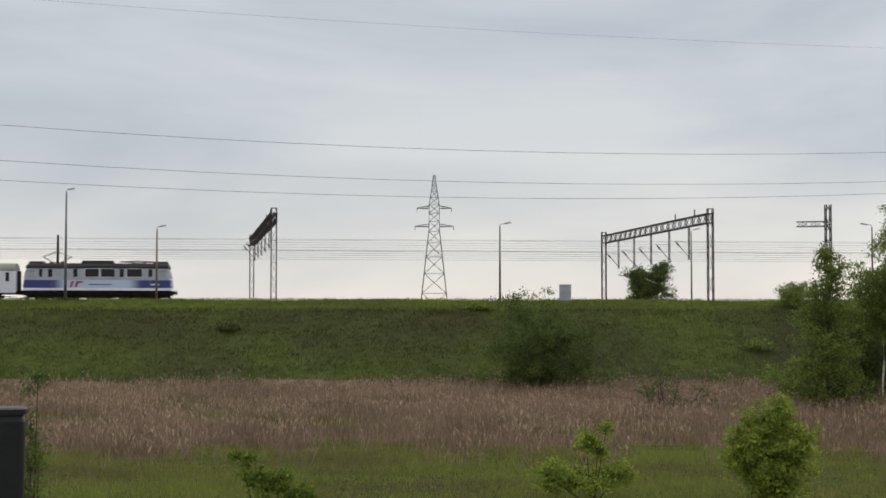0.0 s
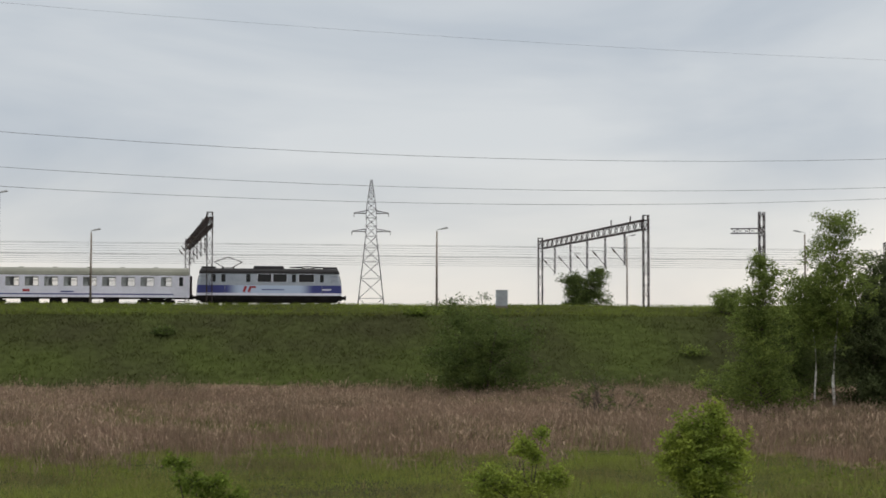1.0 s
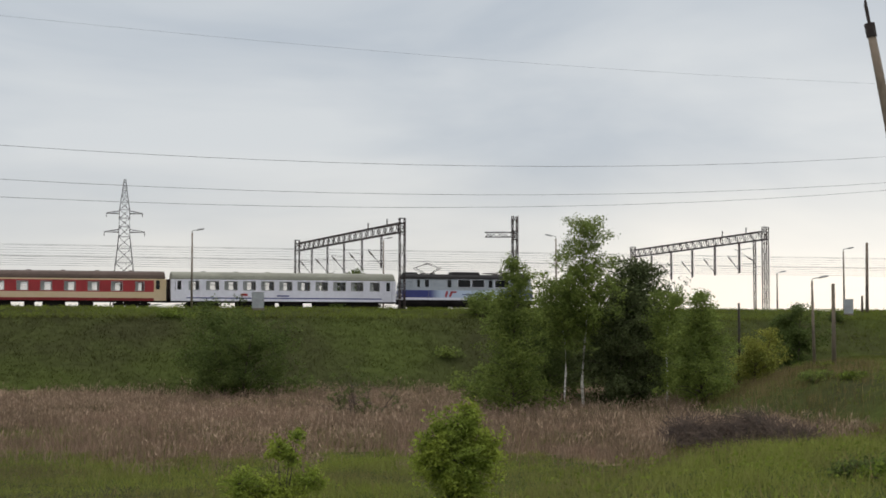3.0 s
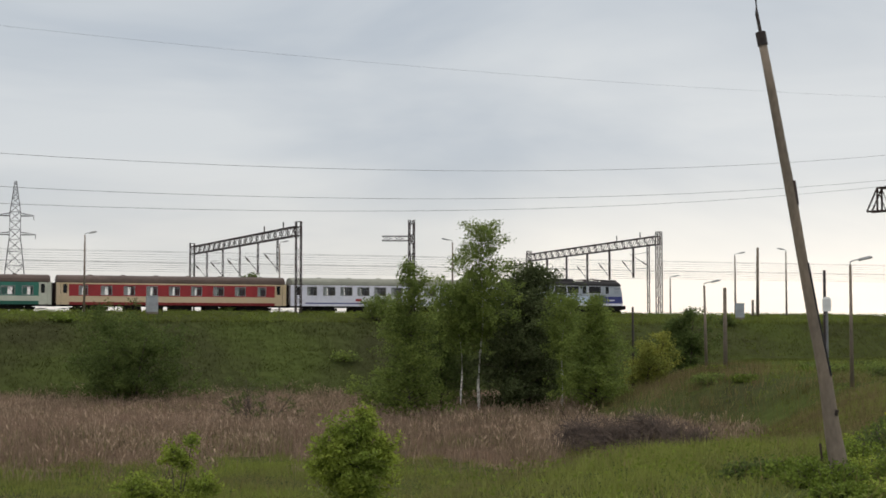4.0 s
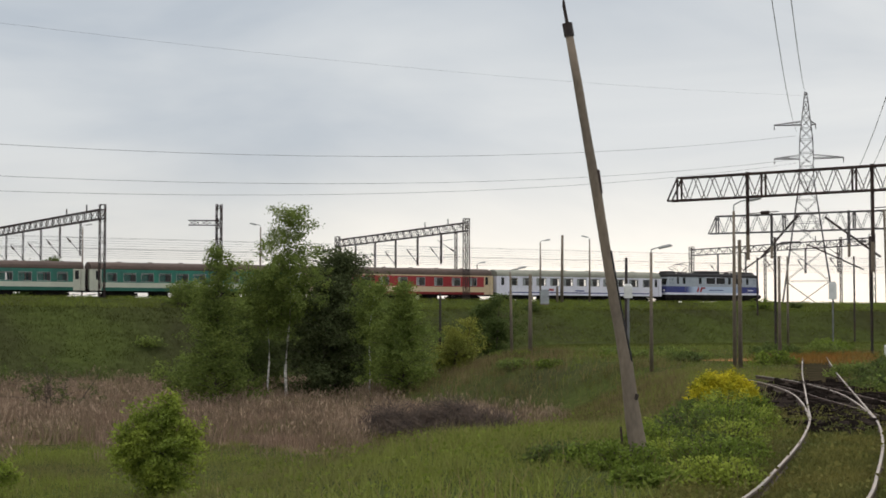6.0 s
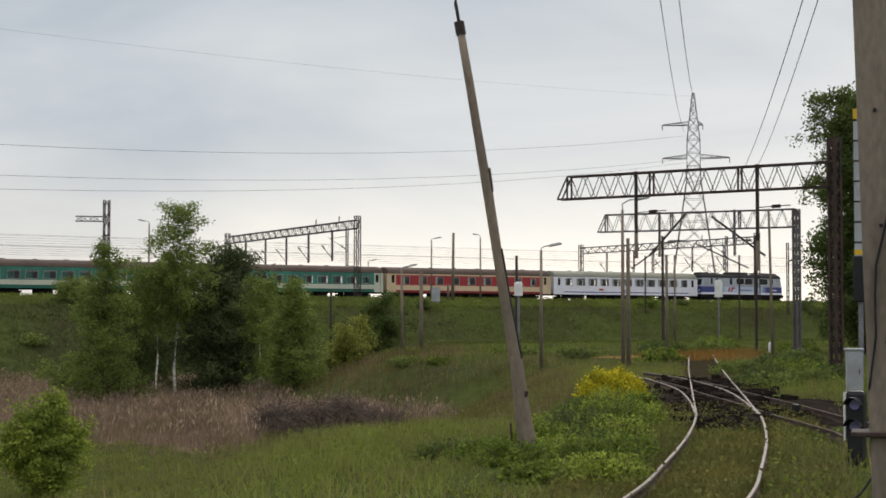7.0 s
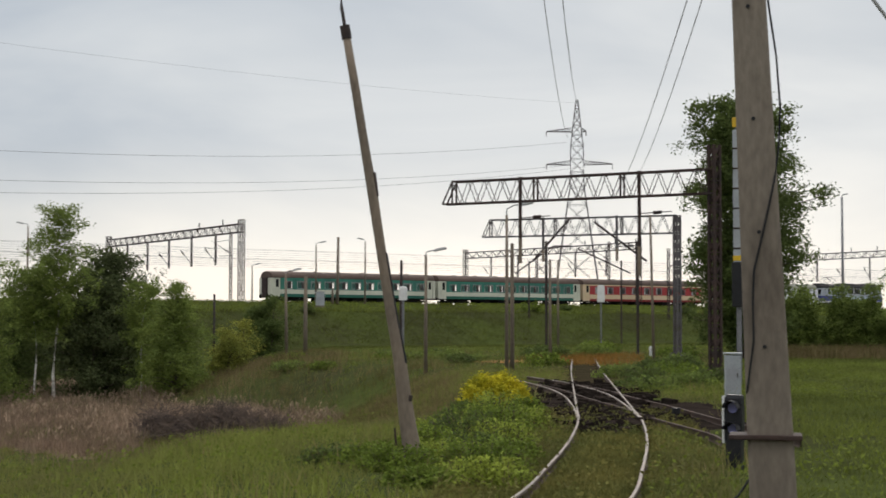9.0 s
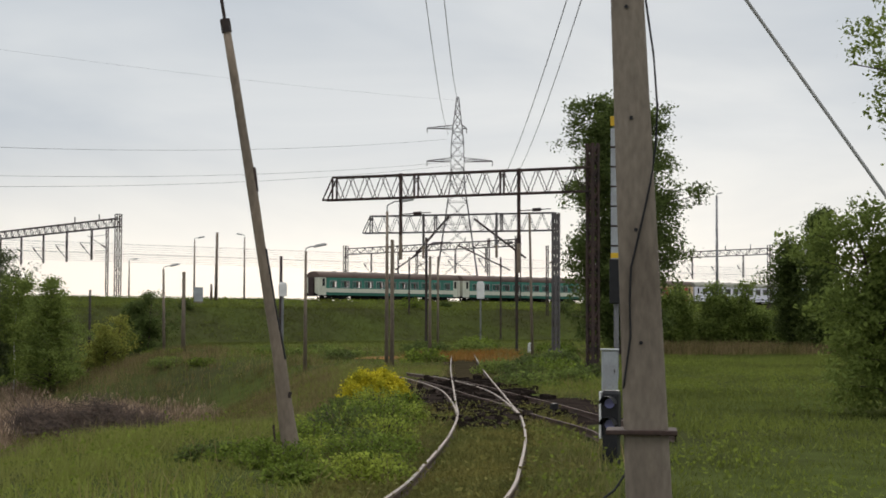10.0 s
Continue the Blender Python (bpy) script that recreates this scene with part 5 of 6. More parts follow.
# ---- the electrified side line's gantries ----
def side_gantry(left, right, top, depth, post_base, label, metal=M_RUST, hangers=(0.3, 0.75), post_top=None, w=0.5):
    """A flat truss carried by a lattice post at one end, with hanging posts for the wires."""
    a, b = Vector((*left, top)), Vector((*right, top))
    ob = thing("truss_gantry", pose(b.x, b.y, post_base), label, "gantry", "truss gantries over the side line")
    o = Vector((b.x, b.y, post_base))
    d = (b - a).normalized()
    e = d.cross(Vector((0, 0, 1)))
    truss = Shape()
    L = (b - a).length
    n = round(L / 0.95)
    for q in (-0.22, 0.22):
        tl, tr = a + d * 0.55 + e * q - o, b + e * q - o
        bl, br = a + e * q + Vector((0, 0, -depth)) - o, b + e * q + Vector((0, 0, -depth)) - o
        truss.beam(tl, tr, 0.085)
        truss.beam(bl, br, 0.085)
        truss.beam(bl, tl, 0.06)
        for k in range(n):
            p0, p1 = tl.lerp(tr, k / n), tl.lerp(tr, (k + 1) / n)
            m = bl + d * 0.55 + (br - bl - d * 0.55) * ((k + 0.5) / n)
            truss.beam(p0, m, 0.03)
            truss.beam(m, p1, 0.03)
            if k % 5 == 0:
                truss.beam(p0, Vector((p0.x, p0.y, bl.z)), 0.07)
    for k in range(n + 1):
        p = (a + d * 0.55).lerp(b, k / n) - o
        truss.beam(p - e * 0.22, p + e * 0.22, 0.05)
    part("truss", truss, metal, ob)
    post = Shape()
    lattice(post, (0, 0, 0), (0, 0, (post_top or top) - post_base), w, 0.12, 0.07, pitch=0.55)
    post.box((0, 0, 0.0), (0.7, 0.7, 0.3))
    part("post", post, metal, ob)
    for f, length in hangers:
        p = a.lerp(b, f) - o + Vector((0, 0, 0.1))
        h = Shape().tube([p, p + Vector((0, 0, -length * 0.72))], 0.085, 6)
        part("hanger", h, metal, ob)
        part("insulator", Shape().tube([p + Vector((0, 0, -length * 0.72)), p + Vector((0, 0, -length))], 0.09, 8), M_POLE, ob)
        part("bracket", Shape().beam(p + Vector((0, 0, -depth - 0.9)), p + d * 1.6 + Vector((0, 0, -depth - 0.85)), 0.04).tube([p + d * 0.7 + Vector((0, 0, -depth - 0.88)), p + d * 1.1 + Vector((0, 0, -depth - 0.87))], 0.08, 8), metal, ob)
    return ob


side_gantry(polar(-31.04, 75.8), polar(-41.10, 70), 9.31, 1.1, 0.1, "rusty lattice truss gantry over the side line", hangers=((0.30, 4.2), (0.74, 4.9)), post_top=10.4, w=0.34)
side_gantry(polar(-32.5, 104), polar(-39.72, 100), 9.35, 1.15, 0.3, "grey lattice truss gantry further along the side line", metal=M_PYLON, hangers=((0.32, 3.0), (0.7, 3.0)), w=0.28)


def slanted_arms(az0, az1, d, z_top, z_low, label):
    """Slanting anchor struts between two dark posts."""
    a, b = Vector((*polar(az0, d), 0)), Vector((*polar(az1, d), 0))
    ob = thing("anchor_portal", pose(a.x, a.y, 0), label, "mast", "anchor portals")
    L = (b - a)
    for f in (0.12, 0.92):
        p = L * f
        part("post", Shape().beam(p + Vector((0, 0, ground1(a.x + p.x, a.y + p.y) - 0.2)), p + Vector((0, 0, z_low + 1.6)), 0.15), M_STEEL, ob)
    part("strut", Shape().beam(Vector((0, 0, z_low)), L * 0.33 + Vector((0, 0, z_top)), 0.16).beam(L * 0.33 + Vector((0, 0, z_top)), L * 0.48 + Vector((0, 0, z_top)), 0.16), M_STEEL, ob)
    part("strut", Shape().beam(L * 0.54 + Vector((0, 0, z_top - 0.3)), L + Vector((0, 0, z_low)), 0.16), M_STEEL, ob)


slanted_arms(-34.35, -38.6, 120, 10.6, 7.2, "dark posts with slanting anchor struts")
slanted_arms(-33.7, -38.0, 190, 12.0, 8.6, "dark posts with slanting anchor struts farther off")


# ---- leaning pole, concrete mast, signal and small things near the side line ----
def leaning_pole():
    """A bent pole: its foot leans more than its upper length."""
    d = 27.0
    bx, by = polar(-29.72, d)
    z0 = -0.25
    ob = thing("leaning_pole", pose(bx, by, z0, 0, 0, -29.7), "weathered concrete pole that leans over with a metal pipe on top", "pole")
    way = [(0.087, 0), (0.057, 0.28), (-0.027, 0.77), (-0.091, 1.27), (-0.151, 1.77), (-0.240, 2.26), (-0.330, 2.76), (-0.494, 3.76), (-0.650, 4.77), (-0.821, 5.78), (-0.987, 6.79), (-1.145, 7.70)]
    radii = (0.168, 0.160, 0.145, 0.125, 0.115, 0.100, 0.097, 0.087, 0.090, 0.080, 0.077, 0.070)
    way = [Vector((x, 0, z)) for x, z in way]
    part("shaft", Shape().tube(way, list(radii), 14), M_POLE, ob, smooth=True)
    top = way[-1]
    k = (way[-1] - way[-2]).normalized()
    part("collar", Shape().tube([top - k * 0.12, top + k * 0.12], 0.09, 12), M_STEEL, ob, "dark metal collar")
    part("pipe", Shape().tube([top + k * 0.1, top + k * 0.45, top + k * 0.75 + Vector((0.03, 0, 0.05)), top + k * 1.0 + Vector((0.18, 0, 0.1))], 0.03, 8), M_STEEL, ob)
    # thin black strip along the right side of the bend
    part("dark_strip", Shape().tube([way[7] + Vector((0.085, -0.03, 0)), way[6] + Vector((0.09, -0.03, 0)), way[5] + Vector((0.10, -0.03, 0)), way[4] + Vector((0.10, -0.05, 0.05))], 0.022, 6), M_BLACK, ob, "thin black strip down the side")
    part("patch", Shape().tube([way[8] + Vector((0.075, -0.02, 0.0)), way[8] + Vector((0.02, -0.02, 0.42))], 0.032, 8), M_STEEL, ob, "dark iron fitting")
    part("clamp", Shape().tube([way[3] + Vector((0.10, -0.08, -0.12)), way[3] + Vector((0.13, -0.08, -0.02))], 0.035, 8), M_STEEL, ob)
    part("stub_post", Shape().beam((-0.20, -0.1, 0.1), (-0.25, -0.1, 0.68), 0.04), M_RUST, ob, "short rusty iron stub at its foot")


leaning_pole()


def concrete_mast():
    d = 11.0
    bx, by = polar(-43.15, d)
    tx, ty = polar(-42.30, d)
    ob = thing("concrete_mast", pose(bx, by, -0.2, 0, 0, -43), "weathered concrete mast with an iron band and cable", "mast")
    h = 8.2
    lean = -0.032
    s = Shape()
    s.loft([(0, 0.178, 0.15, 0.03, 0.048), (1.2, 0.163, 0.14, 0.03, 0.0), (4.8, 0.118, 0.105, 0.025, -0.143), (h, 0.08, 0.08, 0.02, -0.28)])
    part("shaft", s, M_CONCRETE, ob)
    part("band", Shape().box((-0.05, 0, 1.67), (0.50, 0.36, 0.034)), M_RUST, ob, "rusty flat iron band", bevel=0.008)
    part("bolt", Shape().tube([(0.1, -0.2, 1.67), (0.1, -0.16, 1.67)], 0.02, 8), M_RUST, ob)
    pts = [(-0.18, -0.08, 1.9), (-0.17, -0.14, 2.02), (-0.125, -0.145, 2.34), (-0.13, -0.142, 2.6), (-0.12, -0.14, 2.83), (-0.05, -0.137, 3.12), (0.02, -0.12, 3.44), (0.055, -0.08, 3.7), (0.07, -0.07, 3.97), (0.045, -0.05, 4.35), (-0.016, -0.03, 4.8), (-0.12, -0.02, 5.6)]
    part("cable", Shape().tube(pts, 0.008, 6), M_BLACK, ob, "loose black cable up the side")
    part("guy_wire", Shape().tube([(0.05 + lean * 6.0, 0, 6.0), (3.95, 0.35, 0.05)], 0.013, 8), M_LAMPGREY, ob, "taut grey guy wire")
    part("brace_cable", Shape().tube([(-0.16, -0.1, 1.38), (-0.24, -0.1, 1.26), (-0.42, -0.1, 1.12), (-0.75, -0.1, 0.1)], 0.009, 5), M_BLACK, ob, "loose black cable at the foot")
    for z in (0.9, 2.3, 3.1, 3.9, 4.7):
        part("bolt_hole", Shape().tube([(0.04 - 0.04 * z, -0.152 + 0.01 * (z - 1), z), (0.04 - 0.04 * z, -0.09, z)], 0.014, 8), M_BLACK, ob)


concrete_mast()


def dwarf_signal():
    x, y = polar(-41.78, 26.5)
    z = EYE - 0.0779 * 26.5
    ob = thing("dwarf_signal", pose(x, y, z, 0, 0, -58), "small black two-lamp ground signal with white edge", "railway signal")
    part("foot", Shape().box((0, 0, -0.18), (0.26, 0.2, 0.58)), M_BLACK, ob)
    part("housing", Shape().loft([(0.10, 0.15, 0.10, 0.03), (0.82, 0.15, 0.10, 0.03), (0.88, 0.13, 0.08, 0.03)]), M_BLACK, ob, bevel=0.01)
    part("back_plate", Shape().box((-0.17, -0.06, 0.46), (0.03, 0.12, 0.80)), M_WHITE, ob, "white-edged plate")
    for zz in (0.30, 0.66):
        hood = Shape()
        for k in range(7):
            a0, a1 = math.pi * k / 7, math.pi * (k + 1) / 7
            p = [Vector((0.13 * math.cos(a), yv, zz + 0.13 * math.sin(a))) for a in (a0, a1) for yv in (-0.10, -0.34)]
            hood.add(p, [(0, 1, 3, 2)])
        part("hood", hood, M_BLACK, ob)
        part("lens", Shape().tube([(0, -0.10, zz), (0, -0.125, zz)], 0.085, 14), M_LENS, ob)


dwarf_signal()


def marker_post():
    x, y = polar(-38.75, 116)
    solo("marker_post", Shape().loft([(0, 0.14, 0.1, 0.04), (0.75, 0.13, 0.09, 0.04), (0.85, 0.08, 0.05, 0.03)]), M_WHITE, pose(x, y, ground1(x, y)), "short white marker post by the track", "marker")
    x, y = polar(-39.65, 38)
    ob = thing("point_lever", pose(x, y, ground1(x, y)), "small dark point lamp on a stalk", "point lamp")
    part("stalk", Shape().tube([(0, 0, 0), (0, 0, 0.3)], 0.02, 6), M_STEEL, ob)
    part("lantern", Shape().loft([(0.28, 0.09, 0.07, 0.03), (0.42, 0.09, 0.07, 0.03)]), M_BLACK, ob)
    x, y = polar(-40.2, 41)
    solo("concrete_slab", Shape().box((0, 0, 0.05), (0.62, 0.3, 0.14)), M_WHITE, pose(x, y, ground1(x, y), 0, 0, -30), "small pale concrete slab in the grass", "slab", bevel=0.01)
    x, y = polar(16.48, 9.5)
    z = ground1(x, y)
    ob = thing("black_bollard", pose(x, y, z, 0, 0, 16), "matt black box-shaped post with a rounded top", "post")
    h = EYE - 0.0535 * 9.5 - z
    part("body", Shape().loft([(0, 0.20, 0.16, 0.04), (h - 0.06, 0.20, 0.16, 0.04), (h - 0.015, 0.19, 0.15, 0.04), (h, 0.16, 0.12, 0.04)]), M_BLACK, ob)
    part("cap", Shape().loft([(h - 0.02, 0.21, 0.17, 0.05), (h + 0.012, 0.21, 0.17, 0.05), (h + 0.02, 0.19, 0.15, 0.05)]), M_BLACK, ob)


marker_post()


def signal_mast_behind():
    """The tall narrow back of a colour-light signal that stands behind the concrete mast."""
    x, y = polar(-41.97, 62)
    ob = thing("signal_mast", pose(x, y, ground1(x, y) - 0.1, 0, 0, -42), "tall grey signal mast with yellow top behind the concrete mast", "railway signal")
    part("mast", Shape().tube([(0, 0, 0), (0, 0, 10.9)], 0.10, 10), M_GALV, ob)
    part("board", Shape().box((0, -0.12, 7.56), (0.42, 0.10, 5.6)), M_CABINET, ob, bevel=0.02)
    part("head", Shape().box((0, -0.2, 4.16), (0.55, 0.2, 1.8)), M_BLACK, ob, bevel=0.04)
    for k in range(6):
        part("joint_strip", Shape().box((0, -0.175, 5.6 + 0.8 * k), (0.43, 0.02, 0.07)), M_STEEL, ob)
    part("yellow_top", Shape().box((0, -0.12, 10.66), (0.44, 0.11, 0.4)), M_YELLOW, ob, bevel=0.02)
    part("orange_band", Shape().box((0, -0.12, 5.21), (0.44, 0.12, 0.22)), M_YELLOW, ob, bevel=0.02)


signal_mast_behind()


# ---- weeds, the broom bush, brushwood ----
def mound_of_leaves(name, az, d, w, h, count, size, material, label, category="bush", seed=1, power=1.0, under=None):
    """A dome-shaped bush without a trunk: stalks that fan out from the root with leaves along them."""
    r = np.random.RandomState(seed)
    x, y = polar(az, d)
    ob = thing(name, pose(x, y, ground1(x, y) - 0.05), label, category)
    st, pts = Shape(), []
    k = 110
    for i in range(k):
        a, e = r.uniform(0, 2 * math.pi), r.uniform(0.15, 1.0)
        tip = Vector((math.cos(a) * w / 2 * math.sqrt(1 - e * e * 0.9), math.sin(a) * w / 2 * math.sqrt(1 - e * e * 0.9), h * e * r.uniform(0.88, 1.04)))
        root = Vector((tip.x * 0.3, tip.y * 0.3, 0))
        st.tube([root, root.lerp(tip, 0.5) + Vector((0, 0, 0.06 * h)), tip], [0.012, 0.008, 0.003], 4, cap=False)
        m = count // k
        f = r.uniform(0.25, 1.05, m)[:, None]
        pts.append(np.array(root) + (np.array(tip) - np.array(root)) * f + r.normal(0, 0.04 * w, (m, 3)) * [1, 1, 0.6])
    pts = np.concatenate(pts)
    pts[:, 2] = np.maximum(pts[:, 2], 0.03)
    part("stem", st, M_TWIG, ob)
    if under:
        top = pts[:, 2] > h * (0.30 + 0.12 * np.sin(pts[:, 0] * 5))
        v, t = leaves(pts[~top], size, r)
        part("foliage", raw_mesh("foliage", v, t, under), None, ob, "green foliage low down")
        pts = pts[top]
    v, t = leaves(pts, size, r)
    part("blossom" if under else "foliage", raw_mesh("foliage", v, t, material), None, ob)
    return ob


mound_of_leaves("broom_bush", -32.95, 41, 1.95, 1.2, 42000, 0.042, M_BROOM, "broom bush in full yellow blossom", seed=31, under=M_WEED)


def build_weeds():
    r = np.random.RandomState(41)
    spots = [(-31.9, 36, 2.0, 0.75), (-30.9, 33, 1.8, 0.7), (-33.2, 34, 1.9, 0.7), (-31.0, 27.5, 1.6, 0.6), (-32.2, 28.5, 1.5, 0.65), (-29.4, 25.5, 1.4, 0.45), (-33.6, 38, 1.6, 0.6), (-28.2, 26.5, 1.5, 0.4), (-34.2, 36, 1.2, 0.45), (-27.0, 27, 1.4, 0.4), (-30.2, 23.5, 1.3, 0.4), (-31.6, 24.0, 1.3, 0.45), (-32.6, 26.0, 1.7, 0.75), (-33.1, 30.5, 1.6, 0.7), (-31.7, 31.0, 1.8, 0.8), (-30.6, 29.5, 1.5, 0.7), (-32.9, 23.0, 1.2, 0.5), (-33.6, 27.5, 1.2, 0.5), (-33.0, 37.5, 1.8, 0.8), (-32.1, 39.0, 1.5, 0.7), (-34.0, 40.0, 1.3, 0.6)]
    for i, (az, d, w, h) in enumerate(spots):
        h *= r.uniform(0.7, 1.3)
        mound_of_leaves("weed_clump", az, d, w, h, 4200, 0.036, (M_WEED, M_LEAFLIGHT, M_WEED, M_LEAFLIGHT, M_LEAFDARK)[i % 5], "clump of fresh green nettles and weeds", "weeds", seed=50 + i)
    for i in range(26):
        az, d = r.uniform(-42, -34), r.uniform(34, 130)
        x, y = polar(az, d)
        if off_track(np.array([x]), np.array([y]))[0]:
            s = 0.5 + d / 70
            mound_of_leaves("weed_clump", az, d, s * 1.6, s * 0.5, 1800, 0.03 + d * 0.0007, (M_WEED, M_LEAF, M_LEAFDARK)[i % 3], "low clump of green weeds in the grass", "weeds", seed=80 + i)
    for i in range(20):
        az, d = r.uniform(-33, -21.5), r.uniform(96, 134)
        mound_of_leaves("weed_clump", az, d, r.uniform(1.6, 3.4), r.uniform(0.35, 0.8), 900, 0.10, (M_LEAFDARK, M_WEED, M_LEAF)[i % 3], "low tussock of weeds on the rough meadow", "weeds", seed=160 + i)
    for i in range(22):
        s, n = r.uniform(-40, 230), r.uniform(140, 153)
        p = TU * s + TN * n
        az, d = math.degrees(math.atan2(-p[0], p[1])), float(np.hypot(*p))
        mound_of_leaves("slope_shrub", az, d, r.uniform(1.6, 3.6), r.uniform(0.7, 1.5), 700, 0.13, (M_LEAFDARK, M_LEAF, M_WEED)[i % 3], "low shrub on the embankment slope", "bush", seed=120 + i)


build_weeds()


def brush_pile():
    r = np.random.RandomState(61)
    x, y = polar(-22.5, 77.0)
    z0 = ground1(x, y)
    ca, sa = math.cos(radians(-22.5)), math.sin(radians(-22.5))
    s = Shape()
    for i in range(2300):
        px, py = r.uniform(-3.6, 3.6), r.normal(0, 0.9)
        crest = 1.45 + 0.3 * math.sin(1.7 * px + 0.6) + 0.2 * math.sin(4.1 * px)
        hz = max(0.05, crest * (1 - (px / 4.2) ** 4) * r.uniform(0.05, 1) - abs(py) * 0.3)
        a, L = r.uniform(0, math.pi), r.uniform(0.8, 2.6)
        dv = Vector((math.cos(a), math.sin(a) * 0.6, r.uniform(-0.5, 1.2))) * L / 2
        wx, wy = x + ca * px - sa * py, y + sa * px + ca * py
        c = Vector((px, py, hz + ground1(wx, wy) - z0))
        s.tube([c - dv, c + Vector((0, 0, 0.08)), c + dv], [0.02, 0.016, 0.006], 3, cap=False)
    for i in range(520):
        px, py = r.uniform(-4.0, 4.0), r.normal(0, 0.8)
        wx, wy = x + ca * px - sa * py, y + sa * px + ca * py
        g = ground1(wx, wy) - z0
        L = max(0.7, 2.2 - 0.3 * abs(px)) * r.uniform(0.5, 1.1)
        s.tube([(px, py, g), (px + r.normal(0, 0.12), py, g + 0.5 * L), (px + r.normal(0, 0.3), py + r.normal(0, 0.1), g + L)], [0.016, 0.012, 0.004], 3, cap=False)
    solo("brushwood_pile", s, M_BRUSH, pose(x, y, z0, 0, 0, -22.5), "heap of dead grey-brown brushwood at the marsh edge", "brushwood", kind="stuff")


brush_pile()


def soil_patch(name, az, d, length, width, turn, material, label, seed, lift=0.03):
    """A bare patch that follows the ground, with a ragged outline."""
    r = np.random.RandomState(seed)
    x0, y0 = polar(az, d)
    rows, cols = 9, 40
    ph = r.uniform(0, 6, 4)
    vs, fs = [], []
    for i in range(rows):
        for j in range(cols):
            a = 2 * math.pi * j / cols
            q = (i / (rows - 1)) * (1 + 0.22 * math.sin(3 * a + ph[0]) + 0.14 * math.sin(7 * a + ph[1]) + 0.1 * math.sin(13 * a + ph[2]))
            px, py = q * length / 2 * math.cos(a), q * width / 2 * math.sin(a)
            c, s = math.cos(radians(turn)), math.sin(radians(turn))
            x, y = x0 + c * px - s * py, y0 + s * px + c * py
            vs.append((x, y, ground1(x, y) + lift * (1 - (i / (rows - 1)) ** 4) - 0.01))
    for i in range(rows - 1):
        for j in range(cols):
            fs.append((i * cols + j, i * cols + (j + 1) % cols, (i + 1) * cols + (j + 1) % cols, (i + 1) * cols + j))
    sh = Shape().add(vs, fs)
    return solo(name, sh, material, pose(0, 0, 0), label, "soil", kind="structure", smooth=True)


soil_patch("cinder_patch", -37.3, 44, 24, 8.0, 55, M_CINDER, "dark oily cinder round the points", 71, 0.09)
soil_patch("rusty_soil_patch", -35.9, 103, 13, 9, 20, M_RUSTSOIL, "bare rust-coloured soil beyond the points", 72, 0.12)


def build_debris():
    """Dark clods and bits of broken sleeper thrown up round the points."""
    r = np.random.RandomState(77)
    s = Shape()
    for i in range(420):
        x, y = polar(r.normal(-36.9, 1.1), r.uniform(34, 64))
        z = ground1(x, y)
        a, L, w = r.uniform(0, 3.14), r.uniform(0.15, 0.8), r.uniform(0.08, 0.26)
        d = Vector((math.cos(a), math.sin(a), r.uniform(-0.25, 0.25))) * L / 2
        c = Vector((x, y, z + w * 0.35))
        s.beam(c - d, c + d, w)
    solo("track_debris", s, M_CINDER, pose(0, 0, 0), "dark clods and broken sleeper bits round the points", "debris", kind="stuff")


build_debris()


# ---- wires ----
def wire(name, a, b, sag, label, radius=0.018, n=28):
    a, b = Vector(a), Vector(b)
    pts = [a.lerp(b, k / n) - Vector((0, 0, 4 * sag * (k / n) * (1 - k / n))) for k in range(n + 1)]
    return solo(name, Shape().tube(pts, radius, 5, cap=False), M_WIRE, pose(0, 0, 0), label, "wire", "overhead wires")


PB = polar(-36.02, 235)
PC = (-96.4, 114.9)
for zb, zc, sag, dx in ((36.4, 33.0, 3.6, 0.0), (29.9, 24.1, 7.7, -3.5), (26.4, 20.7, 7.3, -3.5), (26.9, 18.7, 7.8, 3.0)):
    wire("power_line", (PB[0] + dx, PB[1] + dx * 0.6, zb), (*PC, zc), sag, "long sagging power line between pylons", 0.009 if zb > 30 else 0.020)
for az, dx, zb, z1 in ((-34.63, -1.2, 31.0, 20.1), (-35.20, 0.0, 36.6, 20.1), (-39.70, 4.6, 22.0, 20.1), (-40.34, 6.6, 23.0, 19.9)):
    q = polar(az, 84)
    b0 = (PB[0] + dx, PB[1] - dx * 0.6)
    end = (q[0] + (q[0] - b0[0]) * 0.8, q[1] + (q[1] - b0[1]) * 0.8)
    wire("power_line", (*b0, zb), (*end, 24.0), 5.2, "power line that passes high overhead", 0.036 if dx == 0 else 0.028)
for n, z in ((157.0, 5.5), (160.6, 5.6), (165.2, 5.6), (170.0, 5.6), (175.5, 5.6), (181.0, 5.6)):
    for dz in (0.0, 1.15):
        a, b = TU * -110 + TN * n, TU * 420 + TN * n
        wire("contact_wire" if dz == 0 else "carrier_wire", (*a, RAIL_Z + z + dz), (*b, RAIL_Z + z + dz), 0.25, "thin dark overhead wire along the railway", 0.012 if dz else 0.014, 6)


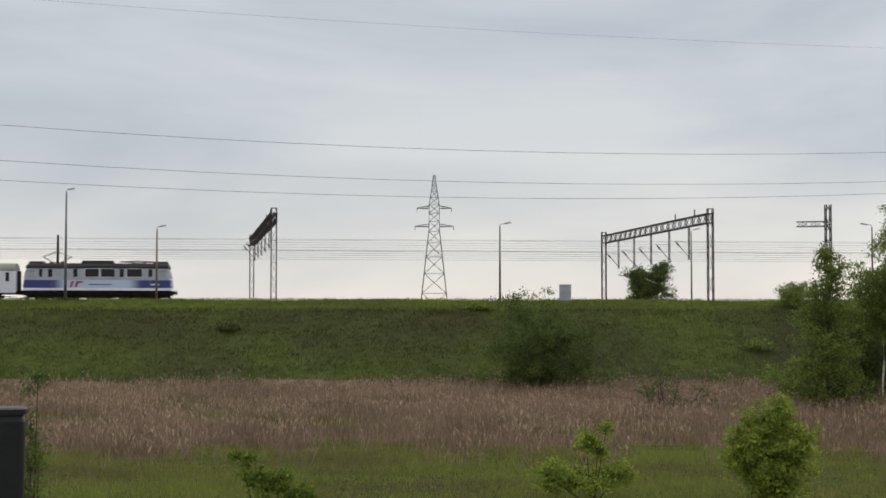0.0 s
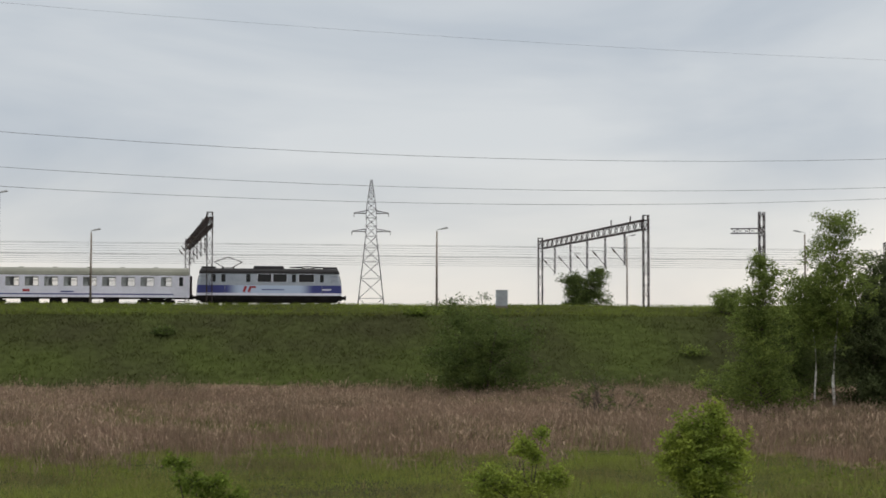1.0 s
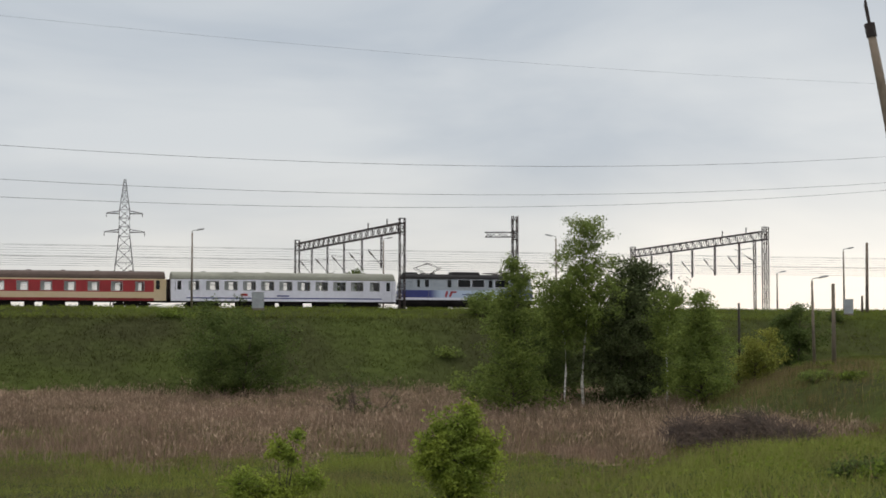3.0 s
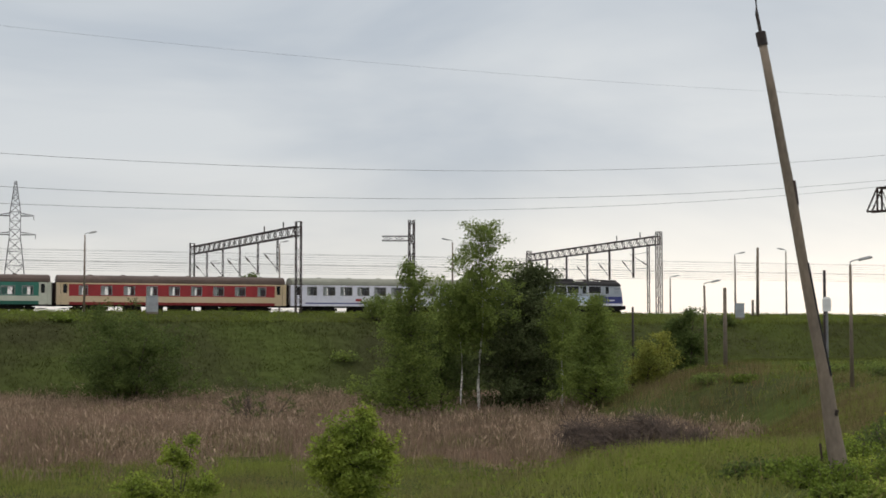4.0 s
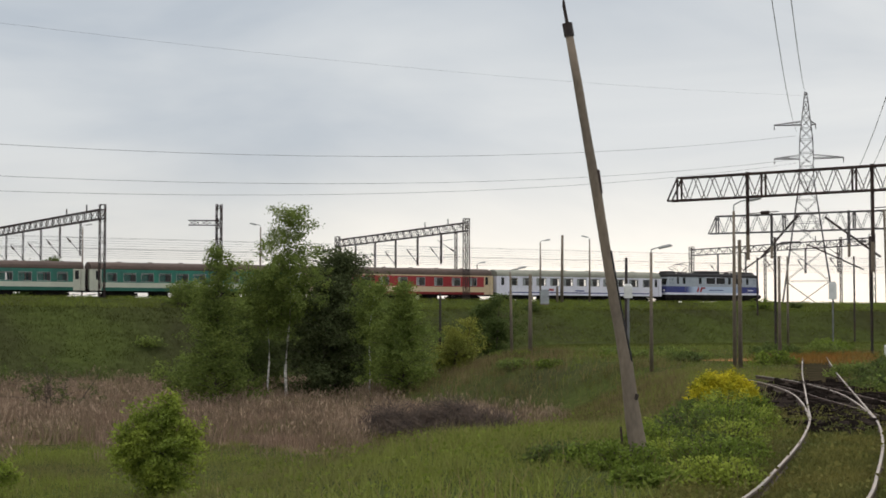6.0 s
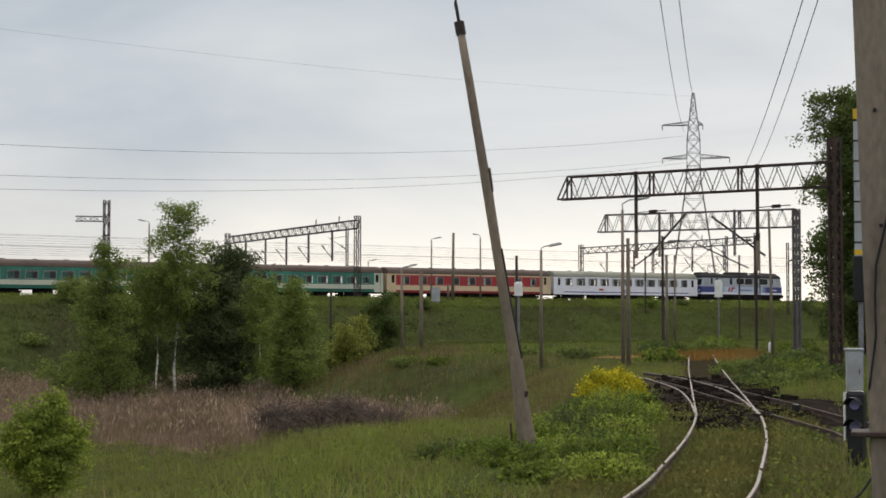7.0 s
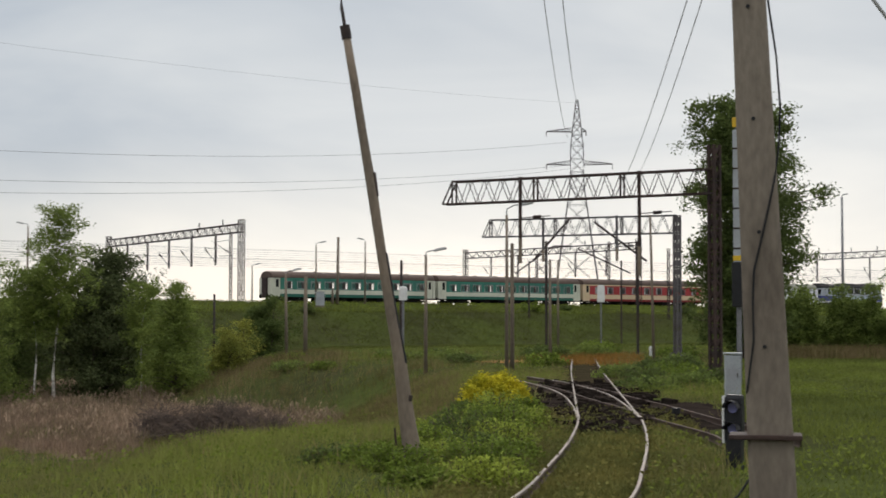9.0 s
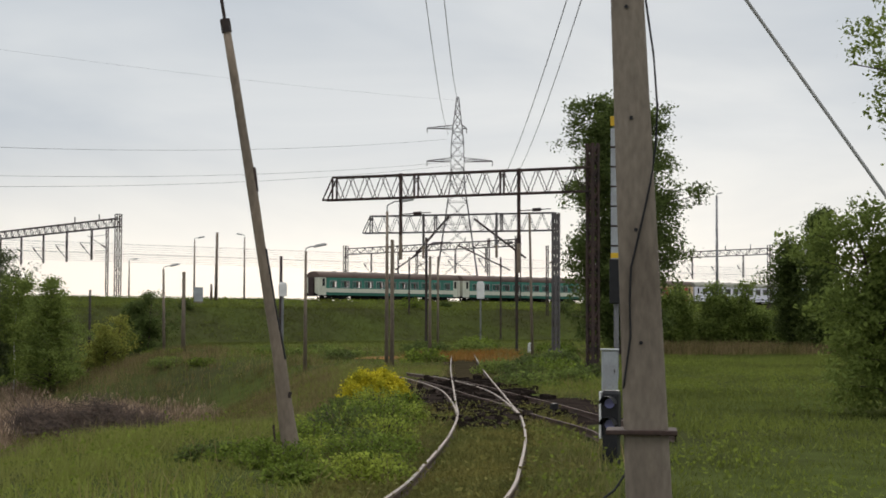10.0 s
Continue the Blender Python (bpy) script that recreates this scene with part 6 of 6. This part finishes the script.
# ---- tracks ----
def resample(line, step):
    """Points at even steps along a smooth curve through the corners of line."""
    p = np.array(line, float)
    p = np.vstack([2 * p[0] - p[1], p, 2 * p[-1] - p[-2]])
    out = []
    for i in range(1, len(p) - 2):
        for k in range(24):
            t = k / 24
            a, b, c, d = p[i - 1], p[i], p[i + 1], p[i + 2]
            out.append(0.5 * (2 * b + (c - a) * t + (2 * a - 5 * b + 4 * c - d) * t * t + (3 * b - a - 3 * c + d) * t ** 3))
    out.append(p[-2])
    out = np.array(out)
    s = np.concatenate([[0], np.cumsum(np.hypot(*np.diff(out, axis=0).T))])
    q = np.arange(0, s[-1], step)
    return np.stack([np.interp(q, s, out[:, 0]), np.interp(q, s, out[:, 1])], 1)


def build_track(name, line, label, head, sleepers=True, z=0.0, bed=None, step=0.6):
    c = resample(line, 0.5)
    tg = np.gradient(c, axis=0)
    tg /= np.linalg.norm(tg, axis=1)[:, None]
    nm = np.stack([-tg[:, 1], tg[:, 0]], 1)
    ob = thing(name, pose(0, 0, 0), label, "railway track", kind="structure")
    for side in (-0.7525, 0.7525):
        line2 = c + nm * side
        foot, hd = Shape(), Shape()
        rings, tops = [], []
        for p, q in zip(line2, nm):
            rings.append([(p[0] + q[0] * o, p[1] + q[1] * o, z + h) for o, h in ((-0.04, 0.0), (0.04, 0.0), (0.012, 0.03), (0.012, 0.115), (-0.012, 0.115), (-0.012, 0.03))])
            tops.append([(p[0] + q[0] * o, p[1] + q[1] * o, z + h) for o, h in ((-0.026, 0.115), (0.026, 0.115), (0.026, 0.146), (0.019, 0.152), (-0.019, 0.152), (-0.026, 0.146))])
        for sh, rg in ((foot, rings), (hd, tops)):
            m = len(rg[0])
            sh.add([v for r_ in rg for v in r_], [(i * m + k, i * m + (k + 1) % m, (i + 1) * m + (k + 1) % m, (i + 1) * m + k) for i in range(len(rg) - 1) for k in range(m)])
        rail = part("rail", foot, M_RAILRUST, ob)
        part("rail_head", hd, head, rail)
    if bed:
        s = Shape()
        rg = []
        for p, q in zip(c, nm):
            rg.append([(p[0] + q[0] * o, p[1] + q[1] * o, z + h) for o, h in ((-1.7, -0.16), (-1.25, -0.045), (1.25, -0.045), (1.7, -0.16))])
        s.add([v for r_ in rg for v in r_], [(i * 4 + k, i * 4 + k + 1, (i + 1) * 4 + k + 1, (i + 1) * 4 + k) for i in range(len(rg) - 1) for k in range(3)])
        part("track_bed", s, bed, ob)
    if sleepers:
        me = Shape().box((0, 0, 0), (2.5, 0.25, 0.14)).mesh("sleeper", M_SLEEPER)
        cs = resample(line, step)
        g = np.gradient(cs, axis=0)
        r = np.random.RandomState(len(line))
        for p, q in zip(cs, g):
            o = part("sleeper", me, None, ob)
            o.matrix_basis = pose(p[0], p[1], z - 0.066, 0, 0, math.degrees(math.atan2(q[1], q[0])) - 90 + r.normal(0, 1))
    return ob


build_track("side_line_track", SIDE, "worn side line with polished rails in weedy ballast", M_RAILTOP, bed=M_SIDEBED, sleepers=False, z=-0.15)
build_track("branch_track", BRANCH, "branch rails that leave the side line", M_RAILTOP, bed=None, sleepers=False, z=-0.15)
build_track("rusty_track", RUSTY, "rusty disused track crossing the side line", M_RAILRUST, bed=M_CINDER, z=-0.17, sleepers=False)


def main_track(n, label):
    a, b = TU * -120 + TN * n, TU * 420 + TN * n
    ob = thing("main_track", pose(0, 0, 0), label, "railway track", kind="structure")
    for side in (-0.75, 0.75):
        o = TN * side
        part("rail", Shape().beam((*(a + o), RAIL_Z - 0.08), (*(b + o), RAIL_Z - 0.08), 0.07, 0.15), M_RAILTOP, ob)
    s = Shape().beam((*a, RAIL_Z - 0.22), (*b, RAIL_Z - 0.22), 3.0, 0.14)
    part("track_bed", s, M_BALLAST, ob)


for n in (160.6, 165.2, 170.0, 175.5, 181.0):
    main_track(n, "straight main line track on the embankment")

motions()
